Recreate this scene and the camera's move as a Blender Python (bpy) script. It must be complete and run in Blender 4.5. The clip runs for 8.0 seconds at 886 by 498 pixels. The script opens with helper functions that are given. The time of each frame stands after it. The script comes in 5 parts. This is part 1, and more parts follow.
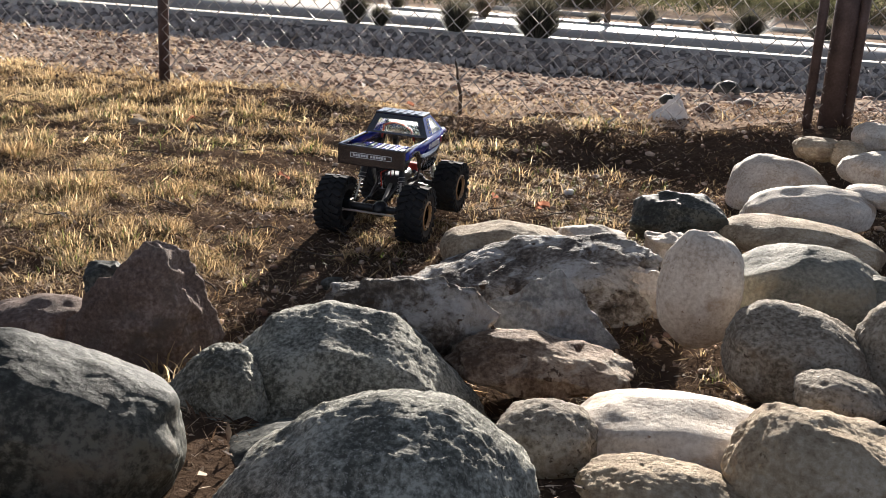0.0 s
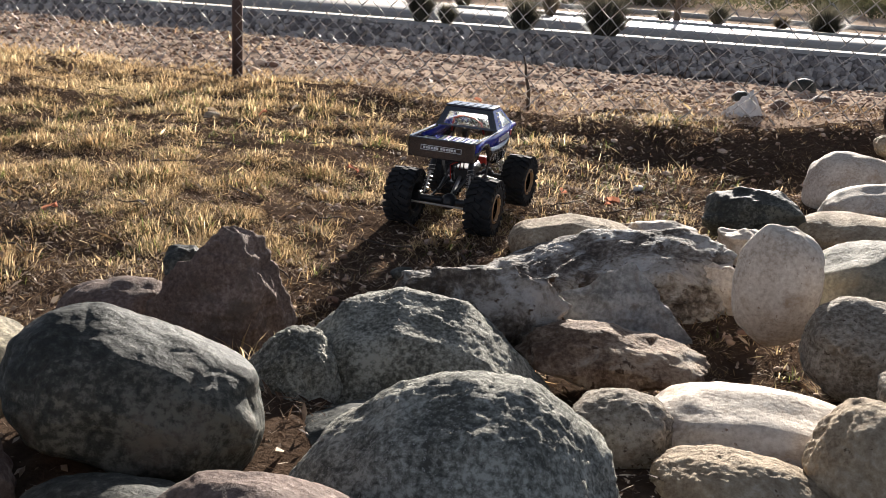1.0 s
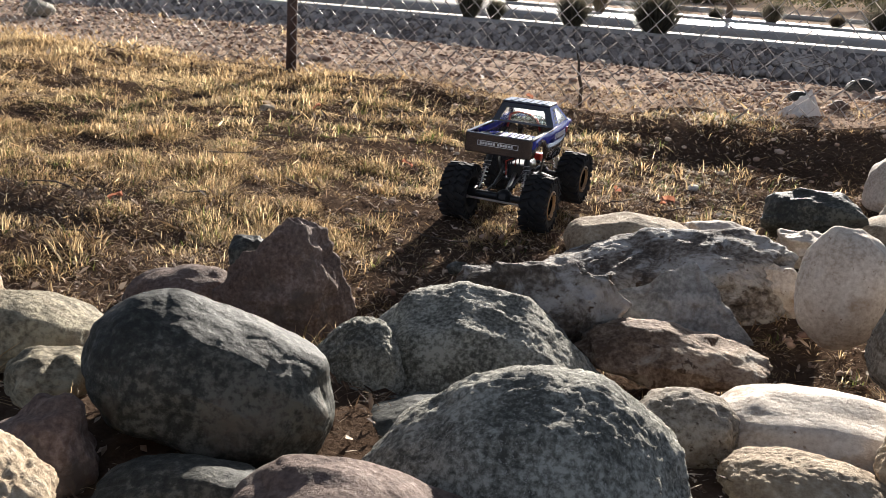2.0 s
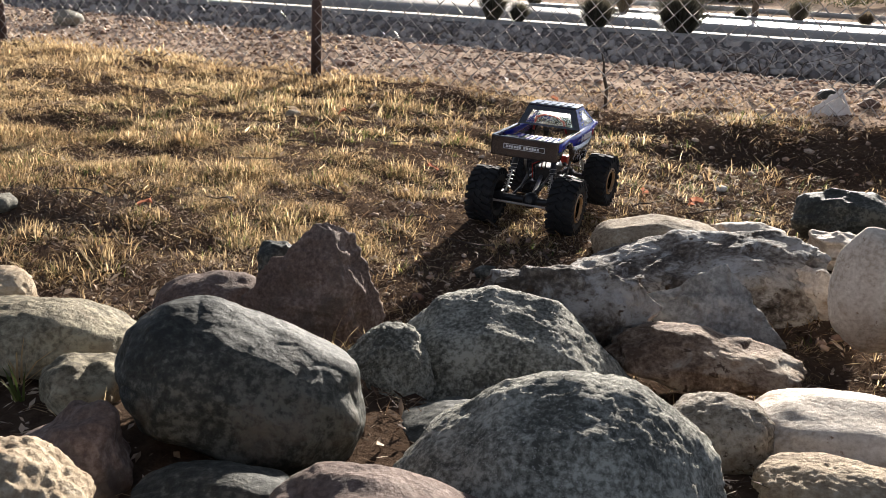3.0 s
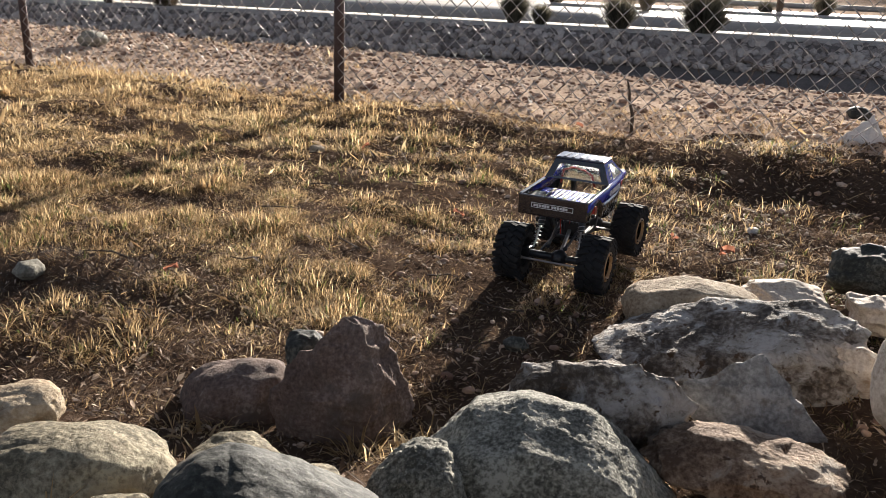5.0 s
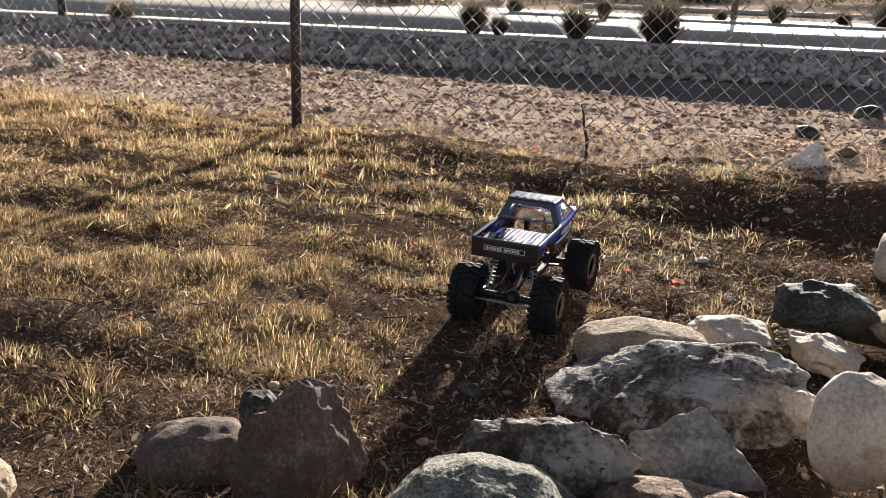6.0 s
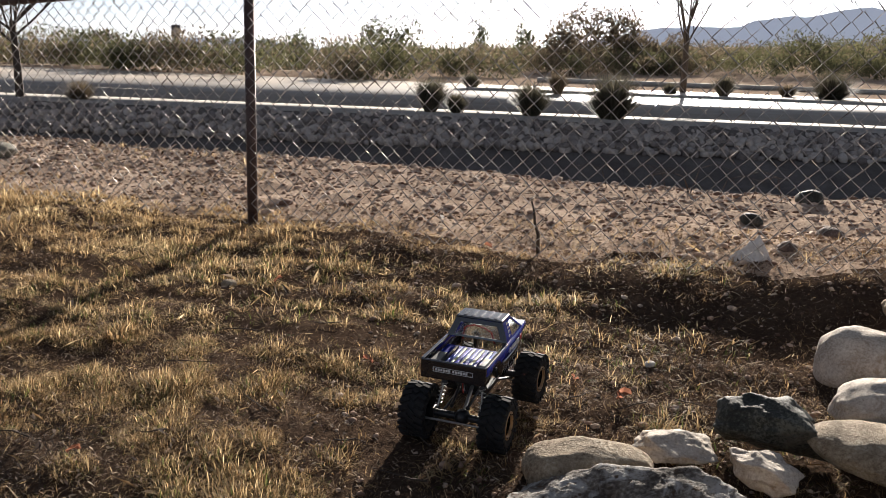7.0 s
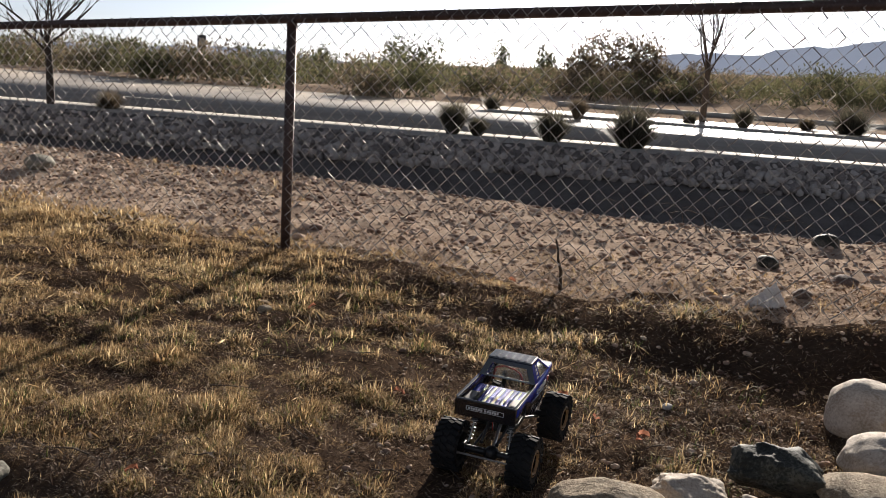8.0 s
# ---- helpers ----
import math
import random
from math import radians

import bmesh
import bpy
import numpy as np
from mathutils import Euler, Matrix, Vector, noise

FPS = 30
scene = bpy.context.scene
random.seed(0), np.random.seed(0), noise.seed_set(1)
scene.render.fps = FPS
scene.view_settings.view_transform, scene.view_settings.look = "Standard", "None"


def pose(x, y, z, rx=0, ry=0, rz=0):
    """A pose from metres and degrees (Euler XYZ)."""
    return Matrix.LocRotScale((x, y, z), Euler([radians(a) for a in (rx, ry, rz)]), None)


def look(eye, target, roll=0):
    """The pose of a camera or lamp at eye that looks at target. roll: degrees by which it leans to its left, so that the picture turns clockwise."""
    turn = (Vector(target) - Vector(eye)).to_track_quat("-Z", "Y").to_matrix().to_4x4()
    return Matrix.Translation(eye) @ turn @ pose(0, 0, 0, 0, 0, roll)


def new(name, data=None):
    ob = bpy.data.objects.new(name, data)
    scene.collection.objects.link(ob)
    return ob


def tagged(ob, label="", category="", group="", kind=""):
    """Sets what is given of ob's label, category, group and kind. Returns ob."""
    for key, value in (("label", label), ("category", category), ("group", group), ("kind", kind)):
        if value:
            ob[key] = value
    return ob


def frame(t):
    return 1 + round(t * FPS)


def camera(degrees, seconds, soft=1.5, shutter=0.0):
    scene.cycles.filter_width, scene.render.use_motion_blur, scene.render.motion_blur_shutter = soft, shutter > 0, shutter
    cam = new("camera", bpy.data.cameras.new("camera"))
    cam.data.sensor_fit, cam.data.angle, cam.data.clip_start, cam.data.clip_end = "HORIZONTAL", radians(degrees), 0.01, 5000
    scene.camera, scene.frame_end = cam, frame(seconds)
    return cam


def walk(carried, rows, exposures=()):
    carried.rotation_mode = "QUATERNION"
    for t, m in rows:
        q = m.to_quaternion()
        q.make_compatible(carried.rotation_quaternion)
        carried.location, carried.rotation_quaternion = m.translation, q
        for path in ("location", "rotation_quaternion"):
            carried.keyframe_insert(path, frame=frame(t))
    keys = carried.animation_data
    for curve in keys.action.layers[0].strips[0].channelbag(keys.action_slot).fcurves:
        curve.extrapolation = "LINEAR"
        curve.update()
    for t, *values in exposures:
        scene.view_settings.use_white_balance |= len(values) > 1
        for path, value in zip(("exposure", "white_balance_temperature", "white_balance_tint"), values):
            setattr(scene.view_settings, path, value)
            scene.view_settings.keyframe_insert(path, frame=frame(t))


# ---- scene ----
cam = camera(55.0, 8.0, 0.6)
PATH = [
    (0, (0.127, 0.085, 0.632), (0.024, 1.99, 0.029), 4.6),
    (0.5, (0.12, 0.084, 0.623), (-0.066, 1.981, 0.019), 4.2),
    (1, (0.113, 0.077, 0.617), (-0.133, 1.964, 0.001), 4.3),
    (1.5, (0.1, 0.066, 0.613), (-0.204, 1.942, -0.013), 4.5),
    (1.7, (0.091, 0.063, 0.615), (-0.229, 1.934, -0.016), 4.6),
    (3, (0.079, 0.065, 0.617), (-0.32, 1.921, -0.013), 3.6),
    (3.5, (0.071, 0.088, 0.638), (-0.336, 1.936, -0.01), 2.5),
    (4, (0.062, 0.106, 0.681), (-0.38, 1.95, 0.045), 1.5),
    (4.2, (0.061, 0.114, 0.703), (-0.398, 1.957, 0.076), 1.6),
    (5.3, (0.041, 0.134, 0.782), (-0.398, 1.972, 0.128), 2.8),
    (5.5, (0.049, 0.136, 0.805), (-0.37, 1.977, 0.145), 2.5),
    (6, (0.064, 0.138, 0.853), (-0.306, 2.001, 0.226), 2.4),
    (6.5, (0.088, 0.14, 0.928), (-0.235, 2.037, 0.382), 2.4),
    (7, (0.094, 0.136, 1.0), (-0.203, 2.056, 0.527), 2.1),
    (7.5, (0.074, 0.116, 1.07), (-0.211, 2.046, 0.63), 2.8),
    (8, (0.044, -0.005, 1.109), (-0.286, 1.919, 0.671), 4.2),
]
walk(cam, [(t, look(eye, target, roll)) for t, eye, target, roll in PATH], [(0, 1.7, 5850, 9.5), (3.5, 1.68, 5900, 9.5), (4.1, 1.35, 6100, 10), (5.3, 1.68, 5950, 10), (6.0, 1.62, 5950, 10), (7.0, 1.14, 6000, 10), (8.0, 0.88, 6000, 10)])

# ---- sky, sun ----
SUN_EL, SUN_AZ = radians(15.0), radians(6.0)
sky = bpy.data.worlds.new("sky")
scene.world = sky
sky.use_nodes = True
nt = sky.node_tree
tex = nt.nodes.new("ShaderNodeTexSky")
tex.sky_type = "NISHITA"
tex.sun_disc = False
tex.sun_elevation, tex.sun_rotation = SUN_EL, SUN_AZ
tex.dust_density, tex.air_density, tex.ozone_density = 0.4, 0.42, 1.5
pale = nt.nodes.new("ShaderNodeHueSaturation")
pale.inputs["Saturation"].default_value = 0.38
nt.links.new(tex.outputs["Color"], pale.inputs["Color"])
nt.links.new(pale.outputs["Color"], nt.nodes["Background"].inputs["Color"])
nt.nodes["Background"].inputs["Strength"].default_value = 0.05
sun = new("sun", bpy.data.lights.new("sun", "SUN"))
sun.data.energy, sun.data.angle, sun.data.color = 5.0, radians(0.9), (1.0, 0.865, 0.705)
to_sun = Vector((math.sin(SUN_AZ) * math.cos(SUN_EL), math.cos(SUN_AZ) * math.cos(SUN_EL), math.sin(SUN_EL)))
sun.matrix_world = look(to_sun * 50, (0, 0, 0))

# ---- materials ----
def material(name, stops, scale=8.0, detail=6.0, rough=0.9, bump=0.3, fine=60.0, metal=0.0, speck=None, random_object=0.0, island=0.0,
             distance=0.01, spec=0.3, stretch=(1, 1, 1), coord="Object", spread=(0.3, 0.7), veins=None, grain=0.45, patch=None):
    """Noise-coloured surface: broad colour drift, fine grain, relief, optional specks or veins."""
    m = bpy.data.materials.new(name)
    m.use_nodes = True
    t = m.node_tree
    n, l = t.nodes, t.links
    b = n["Principled BSDF"]
    b.inputs["Roughness"].default_value = rough
    b.inputs["Metallic"].default_value = metal
    b.inputs["Specular IOR Level"].default_value = spec
    tc = n.new("ShaderNodeTexCoord")
    mp = n.new("ShaderNodeMapping")
    mp.inputs["Scale"].default_value = stretch
    l.new(tc.outputs[coord], mp.inputs["Vector"])
    vec = mp.outputs["Vector"]
    big = n.new("ShaderNodeTexNoise")
    big.inputs["Scale"].default_value, big.inputs["Detail"].default_value = scale, detail
    l.new(vec, big.inputs["Vector"])
    small = n.new("ShaderNodeTexNoise")
    small.inputs["Scale"].default_value, small.inputs["Detail"].default_value, small.inputs["Roughness"].default_value = fine, 8.0, 0.66
    l.new(vec, small.inputs["Vector"])
    mixv = n.new("ShaderNodeMath")
    mixv.operation = "MULTIPLY_ADD"
    mixv.inputs[1].default_value = grain
    l.new(small.outputs["Fac"], mixv.inputs[0])
    half = n.new("ShaderNodeMath")
    half.operation = "MULTIPLY_ADD"
    half.inputs[1].default_value, half.inputs[2].default_value = 1 - grain, 0.0
    l.new(big.outputs["Fac"], half.inputs[0])
    l.new(half.outputs[0], mixv.inputs[2])
    fac = mixv.outputs[0]
    if random_object or island:
        src = n.new("ShaderNodeObjectInfo") if random_object else n.new("ShaderNodeNewGeometry")
        r = n.new("ShaderNodeMath")
        r.operation = "MULTIPLY_ADD"
        k = random_object or island
        r.inputs[1].default_value = k
        l.new(src.outputs["Random"] if random_object else src.outputs["Random Per Island"], r.inputs[0])
        off = n.new("ShaderNodeMath")
        off.operation = "SUBTRACT"
        off.inputs[1].default_value = k / 2
        l.new(fac, r.inputs[2])
        l.new(r.outputs[0], off.inputs[0])
        fac = off.outputs[0]
    ramp = n.new("ShaderNodeValToRGB")
    cr = ramp.color_ramp
    lo, hi = spread
    for i, c in enumerate(stops):
        p = lo + (hi - lo) * i / max(1, len(stops) - 1)
        e = cr.elements[i] if i < 2 else cr.elements.new(p)
        e.position = p
        e.color = (*c, 1)
    l.new(fac, ramp.inputs["Fac"])
    col = ramp.outputs["Color"]
    if patch:
        sc, amount, colour = patch
        v = n.new("ShaderNodeTexNoise")
        v.inputs["Scale"].default_value, v.inputs["Detail"].default_value, v.inputs["Roughness"].default_value = sc, 9.0, 0.66
        v.inputs["Distortion"].default_value = 0.6
        l.new(vec, v.inputs["Vector"])
        th = n.new("ShaderNodeValToRGB")
        th.color_ramp.elements[0].position, th.color_ramp.elements[1].position = amount - 0.03, amount + 0.09
        th.color_ramp.elements[1].color = (0.85, 0.85, 0.85, 1)
        l.new(v.outputs["Fac"], th.inputs["Fac"])
        mx = n.new("ShaderNodeMix")
        mx.data_type = "RGBA"
        l.new(th.outputs["Color"], mx.inputs["Factor"])
        l.new(col, mx.inputs["A"])
        mx.inputs["B"].default_value = (*colour, 1)
        col = mx.outputs["Result"]
    if speck:
        sc, amount, colour = speck
        v = n.new("ShaderNodeTexNoise")
        v.inputs["Scale"].default_value, v.inputs["Detail"].default_value, v.inputs["Roughness"].default_value = sc, 3.0, 0.7
        l.new(vec, v.inputs["Vector"])
        th = n.new("ShaderNodeValToRGB")
        th.color_ramp.elements[0].position, th.color_ramp.elements[1].position = amount, amount + 0.06
        l.new(v.outputs["Fac"], th.inputs["Fac"])
        mx = n.new("ShaderNodeMix")
        mx.data_type = "RGBA"
        l.new(th.outputs["Color"], mx.inputs["Factor"])
        l.new(col, mx.inputs["A"])
        mx.inputs["B"].default_value = (*colour, 1)
        col = mx.outputs["Result"]
    if veins:
        sc, width, colour = veins
        v = n.new("ShaderNodeTexNoise")
        v.inputs["Scale"].default_value, v.inputs["Detail"].default_value = sc, 4.0
        l.new(vec, v.inputs["Vector"])
        d = n.new("ShaderNodeMath")
        d.operation = "SUBTRACT"
        d.inputs[1].default_value = 0.5
        l.new(v.outputs["Fac"], d.inputs[0])
        a = n.new("ShaderNodeMath")
        a.operation = "ABSOLUTE"
        l.new(d.outputs[0], a.inputs[0])
        th = n.new("ShaderNodeValToRGB")
        th.color_ramp.elements[0].position, th.color_ramp.elements[0].color = 0.0, (1, 1, 1, 1)
        th.color_ramp.elements[1].position, th.color_ramp.elements[1].color = width, (0, 0, 0, 1)
        l.new(a.outputs[0], th.inputs["Fac"])
        mx = n.new("ShaderNodeMix")
        mx.data_type = "RGBA"
        l.new(th.outputs["Color"], mx.inputs["Factor"])
        l.new(col, mx.inputs["A"])
        mx.inputs["B"].default_value = (*colour, 1)
        col = mx.outputs["Result"]
    l.new(col, b.inputs["Base Color"])
    if bump:
        bp = n.new("ShaderNodeBump")
        bp.inputs["Strength"].default_value, bp.inputs["Distance"].default_value = bump, distance
        l.new(mixv.outputs[0], bp.inputs["Height"])
        l.new(bp.outputs["Normal"], b.inputs["Normal"])
    return m


GRANITE = material("granite", [(0.085, 0.084, 0.068), (0.225, 0.218, 0.18), (0.47, 0.455, 0.385)], 16, 8, 0.85, 0.6, 170, speck=(330, 0.60, (0.40, 0.38, 0.34)), distance=0.022, spread=(0.42, 0.585), grain=0.62, patch=(6, 0.60, (0.25, 0.22, 0.175)))
SPECK = material("speckled_stone", [(0.16, 0.13, 0.095), (0.31, 0.265, 0.205), (0.46, 0.40, 0.325)], 9, 8, 0.85, 0.6, 150, speck=(110, 0.62, (0.09, 0.06, 0.04)), distance=0.022, spread=(0.42, 0.585), grain=0.62, patch=(11, 0.57, (0.2, 0.14, 0.09)))
SLATE = material("dark_stone", [(0.022, 0.023, 0.019), (0.050, 0.051, 0.042), (0.14, 0.137, 0.113)], 7, 8, 0.7, 0.3, 120, veins=(5, 0.0035, (0.05, 0.045, 0.04)), distance=0.022, spread=(0.42, 0.585), grain=0.55, patch=(7, 0.56, (0.165, 0.14, 0.11)))
OLIVE = material("olive_stone", [(0.11, 0.095, 0.062), (0.25, 0.215, 0.145), (0.42, 0.37, 0.255)], 8, 8, 0.8, 0.5, 130, distance=0.022, spread=(0.42, 0.585), grain=0.55, patch=(9, 0.55, (0.27, 0.22, 0.15)))
PINK = material("pink_stone", [(0.085, 0.058, 0.046), (0.18, 0.128, 0.105), (0.34, 0.265, 0.225)], 8, 8, 0.85, 0.5, 140, speck=(34, 0.64, (0.31, 0.25, 0.215)), distance=0.022, spread=(0.38, 0.63), grain=0.55, patch=(8, 0.52, (0.13, 0.105, 0.088)))
TAN = material("tan_stone", [(0.23, 0.165, 0.105), (0.43, 0.34, 0.23), (0.60, 0.51, 0.385)], 10, 8, 0.85, 0.6, 130, speck=(60, 0.66, (0.14, 0.09, 0.05)), distance=0.022, spread=(0.38, 0.63), grain=0.55, patch=(9, 0.54, (0.21, 0.15, 0.095)))
BROWNSTONE = material("brown_stone", [(0.12, 0.075, 0.048), (0.27, 0.19, 0.13), (0.46, 0.36, 0.265)], 13, 9, 0.85, 0.8, 120, speck=(40, 0.62, (0.09, 0.055, 0.035)), distance=0.022, spread=(0.41, 0.59), grain=0.5, patch=(14, 0.57, (0.52, 0.46, 0.38)))
PALE = material("pale_stone", [(0.38, 0.305, 0.235), (0.60, 0.52, 0.43), (0.76, 0.69, 0.60)], 9, 8, 0.8, 0.3, 140, speck=(85, 0.66, (0.26, 0.17, 0.11)), distance=0.022, spread=(0.38, 0.63), grain=0.55, patch=(9, 0.57, (0.37, 0.255, 0.16)))
WHITESTONE = material("white_stone", [(0.50, 0.47, 0.44), (0.66, 0.63, 0.60), (0.78, 0.75, 0.72)], 12, 8, 0.8, 0.5, 140, speck=(42, 0.66, (0.30, 0.19, 0.12)), distance=0.012, patch=(11, 0.57, (0.36, 0.26, 0.18)))
SLAB = material("banded_stone", [(0.072, 0.056, 0.044), (0.19, 0.158, 0.128), (0.42, 0.38, 0.33)], 12, 9, 0.8, 0.9, 95, speck=(30, 0.60, (0.10, 0.062, 0.038)), distance=0.024, spread=(0.42, 0.585), grain=0.45, patch=(17, 0.54, (0.60, 0.575, 0.54)))
LIGHTGREY = material("light_grey_stone", [(0.17, 0.168, 0.16), (0.32, 0.315, 0.30), (0.50, 0.49, 0.47)], 14, 9, 0.8, 0.6, 110, distance=0.024, grain=0.45, spread=(0.41, 0.59), patch=(16, 0.55, (0.24, 0.20, 0.16)))
GREY = material("grey_stone", [(0.12, 0.115, 0.09), (0.23, 0.215, 0.17), (0.36, 0.335, 0.27)], 8, 8, 0.8, 0.4, 130, distance=0.022, spread=(0.38, 0.63), grain=0.55, patch=(8, 0.56, (0.3, 0.25, 0.17)))
SOIL = material("soil", [(0.032, 0.022, 0.0155), (0.08, 0.055, 0.039), (0.165, 0.118, 0.085)], 3, 10, 0.95, 0.9, 55, distance=0.03, coord="Object", spec=0.0)
DUST = material("dusty_soil", [(0.26, 0.185, 0.14), (0.47, 0.36, 0.275), (0.64, 0.52, 0.415)], 3, 10, 0.95, 0.9, 45, distance=0.03, spec=0.0)
SILT = material("ditch_silt", [(0.10, 0.088, 0.08), (0.165, 0.148, 0.136), (0.24, 0.218, 0.20)], 2, 8, 0.95, 0.5, 30, distance=0.02, spec=0.0)
THATCH = material("brown_thatch", [(0.08, 0.045, 0.026), (0.20, 0.125, 0.075), (0.42, 0.30, 0.19)], 3, 4, 0.7, 0, 40, island=0.55)
STRAW = material("dry_grass", [(0.25, 0.155, 0.075), (0.54, 0.385, 0.20), (0.80, 0.64, 0.38)], 2.2, 4, 0.6, 0, 30, island=0.35)
GREEN = material("green_grass", [(0.05, 0.08, 0.02), (0.11, 0.14, 0.035), (0.24, 0.24, 0.07)], 3, 4, 0.6, 0, 30, island=0.4)
LITTER = material("litter", [(0.06, 0.036, 0.024), (0.20, 0.13, 0.085), (0.58, 0.46, 0.34)], 3, 4, 0.8, 0, 40, island=0.6)
GRAVEL = material("gravel", [(0.19, 0.115, 0.082), (0.42, 0.295, 0.215), (0.62, 0.49, 0.38)], 6, 4, 0.9, 0.4, 40, island=0.5)
RIPRAP = material("riprap", [(0.19, 0.165, 0.15), (0.35, 0.31, 0.28), (0.52, 0.47, 0.42)], 5, 6, 0.9, 0.5, 30, random_object=0.5, distance=0.02)
RIPRAP_FAR = material("riprap_rest", [(0.19, 0.165, 0.15), (0.35, 0.31, 0.28), (0.52, 0.47, 0.42)], 5, 6, 0.9, 0.5, 30, island=0.5, distance=0.02)
CONCRETE = material("concrete", [(0.30, 0.28, 0.255), (0.40, 0.375, 0.34), (0.47, 0.445, 0.405)], 2, 8, 0.8, 0.3, 40, spec=0.04)
ASPHALT = material("asphalt", [(0.27, 0.232, 0.192), (0.36, 0.312, 0.258), (0.44, 0.385, 0.325)], 1.2, 8, 0.48, 0.05, 60, spec=0.8)
STEEL = material("rusty_steel", [(0.045, 0.028, 0.023), (0.095, 0.06, 0.05), (0.15, 0.105, 0.09)], 18, 8, 0.55, 0.3, 120, metal=0.3, spec=0.4, distance=0.002)
WIRE = material("galvanised_wire", [(0.32, 0.28, 0.25), (0.46, 0.42, 0.38), (0.58, 0.54, 0.50)], 20, 4, 0.5, 0, 90, metal=0.35, spec=0.5)
BRUSH = material("brush_leaf", [(0.05, 0.052, 0.028), (0.105, 0.106, 0.053), (0.185, 0.175, 0.09)], 0.35, 4, 0.6, 0, 3, island=0.35)
DRYBRUSH = material("dry_brush_leaf", [(0.09, 0.07, 0.05), (0.17, 0.135, 0.09), (0.28, 0.22, 0.15)], 0.4, 4, 0.7, 0, 3, island=0.4)
SHRUB = material("shrub_leaf", [(0.06, 0.055, 0.04), (0.115, 0.105, 0.075), (0.20, 0.18, 0.13)], 2.0, 4, 0.6, 0, 9, island=0.4)
BARK = material("bark", [(0.035, 0.025, 0.02), (0.08, 0.06, 0.045), (0.13, 0.10, 0.08)], 20, 6, 0.9, 0.6, 90)
# distance haze put into the colour: blue-grey base plus a weak even glow
HILL_HAZE = material("hill_haze", [(0.22, 0.24, 0.29), (0.27, 0.29, 0.34), (0.31, 0.33, 0.38)], 0.004, 6, 1.0, 0, 0.03)
haze_bsdf = HILL_HAZE.node_tree.nodes["Principled BSDF"]
haze_bsdf.inputs["Emission Color"].default_value, haze_bsdf.inputs["Emission Strength"].default_value = (0.13, 0.135, 0.155, 1), 1.0
RUBBER = material("rubber", [(0.008, 0.008, 0.009), (0.016, 0.016, 0.017), (0.028, 0.026, 0.024)], 30, 4, 0.8, 0.25, 180, distance=0.001)
PLASTIC = material("black_plastic", [(0.008, 0.008, 0.009), (0.014, 0.014, 0.015), (0.02, 0.02, 0.02)], 30, 4, 0.4, 0.1, 180, distance=0.0005, spec=0.5)
BLUE = material("blue_paint", [(0.006, 0.012, 0.16), (0.008, 0.022, 0.30), (0.012, 0.03, 0.36)], 5, 3, 0.26, 0, 80, spec=0.5)
BLACK = material("black_paint", [(0.006, 0.006, 0.008), (0.010, 0.010, 0.013), (0.016, 0.015, 0.02)], 8, 3, 0.17, 0, 80, spec=0.7)
WHITE = material("white_decal", [(0.45, 0.45, 0.46), (0.62, 0.62, 0.63), (0.70, 0.70, 0.70)], 40, 3, 0.35, 0, 120)
SILVER = material("silver_paint", [(0.30, 0.32, 0.36), (0.48, 0.50, 0.53), (0.58, 0.60, 0.62)], 12, 3, 0.2, 0, 80, metal=0.4, spec=0.5)
RED = material("red_part", [(0.25, 0.02, 0.015), (0.42, 0.035, 0.02), (0.5, 0.06, 0.03)], 20, 3, 0.4, 0, 80)
GOLD = material("tan_ring", [(0.22, 0.14, 0.07), (0.32, 0.21, 0.11), (0.42, 0.29, 0.16)], 25, 4, 0.4, 0, 100, metal=0.3)
METAL = material("bare_metal", [(0.42, 0.40, 0.37), (0.55, 0.53, 0.50), (0.62, 0.60, 0.57)], 40, 3, 0.28, 0, 120, metal=0.9)
LEAF_RED = material("fallen_leaf", [(0.16, 0.06, 0.035), (0.30, 0.13, 0.08), (0.40, 0.20, 0.13)], 30, 4, 0.6, 0.2, 90)
PAPER = material("pale_scrap", [(0.55, 0.50, 0.45), (0.68, 0.64, 0.60), (0.75, 0.72, 0.70)], 30, 4, 0.8, 0.2, 90)
SIGN = material("sign_back", [(0.03, 0.03, 0.035), (0.06, 0.06, 0.065), (0.09, 0.09, 0.09)], 2, 4, 0.5, 0, 20)
GLASS = bpy.data.materials.new("clear_window")
GLASS.use_nodes = True
g = GLASS.node_tree.nodes["Principled BSDF"]
g.inputs["Base Color"].default_value, g.inputs["Roughness"].default_value, g.inputs["IOR"].default_value = (0.92, 0.94, 0.95, 1), 0.22, 1.3
g.inputs["Transmission Weight"].default_value = 1.0


def see_through(m, amount):
    """Lets light pass through thin leaves."""
    t = m.node_tree
    b, out = t.nodes["Principled BSDF"], t.nodes["Material Output"]
    tr, mx = t.nodes.new("ShaderNodeBsdfTranslucent"), t.nodes.new("ShaderNodeMixShader")
    mx.inputs[0].default_value = amount
    t.links.new(b.inputs["Base Color"].links[0].from_socket, tr.inputs["Color"])
    t.links.new(b.outputs[0], mx.inputs[1])
    t.links.new(tr.outputs[0], mx.inputs[2])
    t.links.new(mx.outputs[0], out.inputs["Surface"])


for m in (STRAW, GREEN, LEAF_RED):
    see_through(m, 0.72)
for m in (BRUSH, DRYBRUSH, SHRUB):
    see_through(m, 0.5)
see_through(LITTER, 0.2)
see_through(THATCH, 0.35)


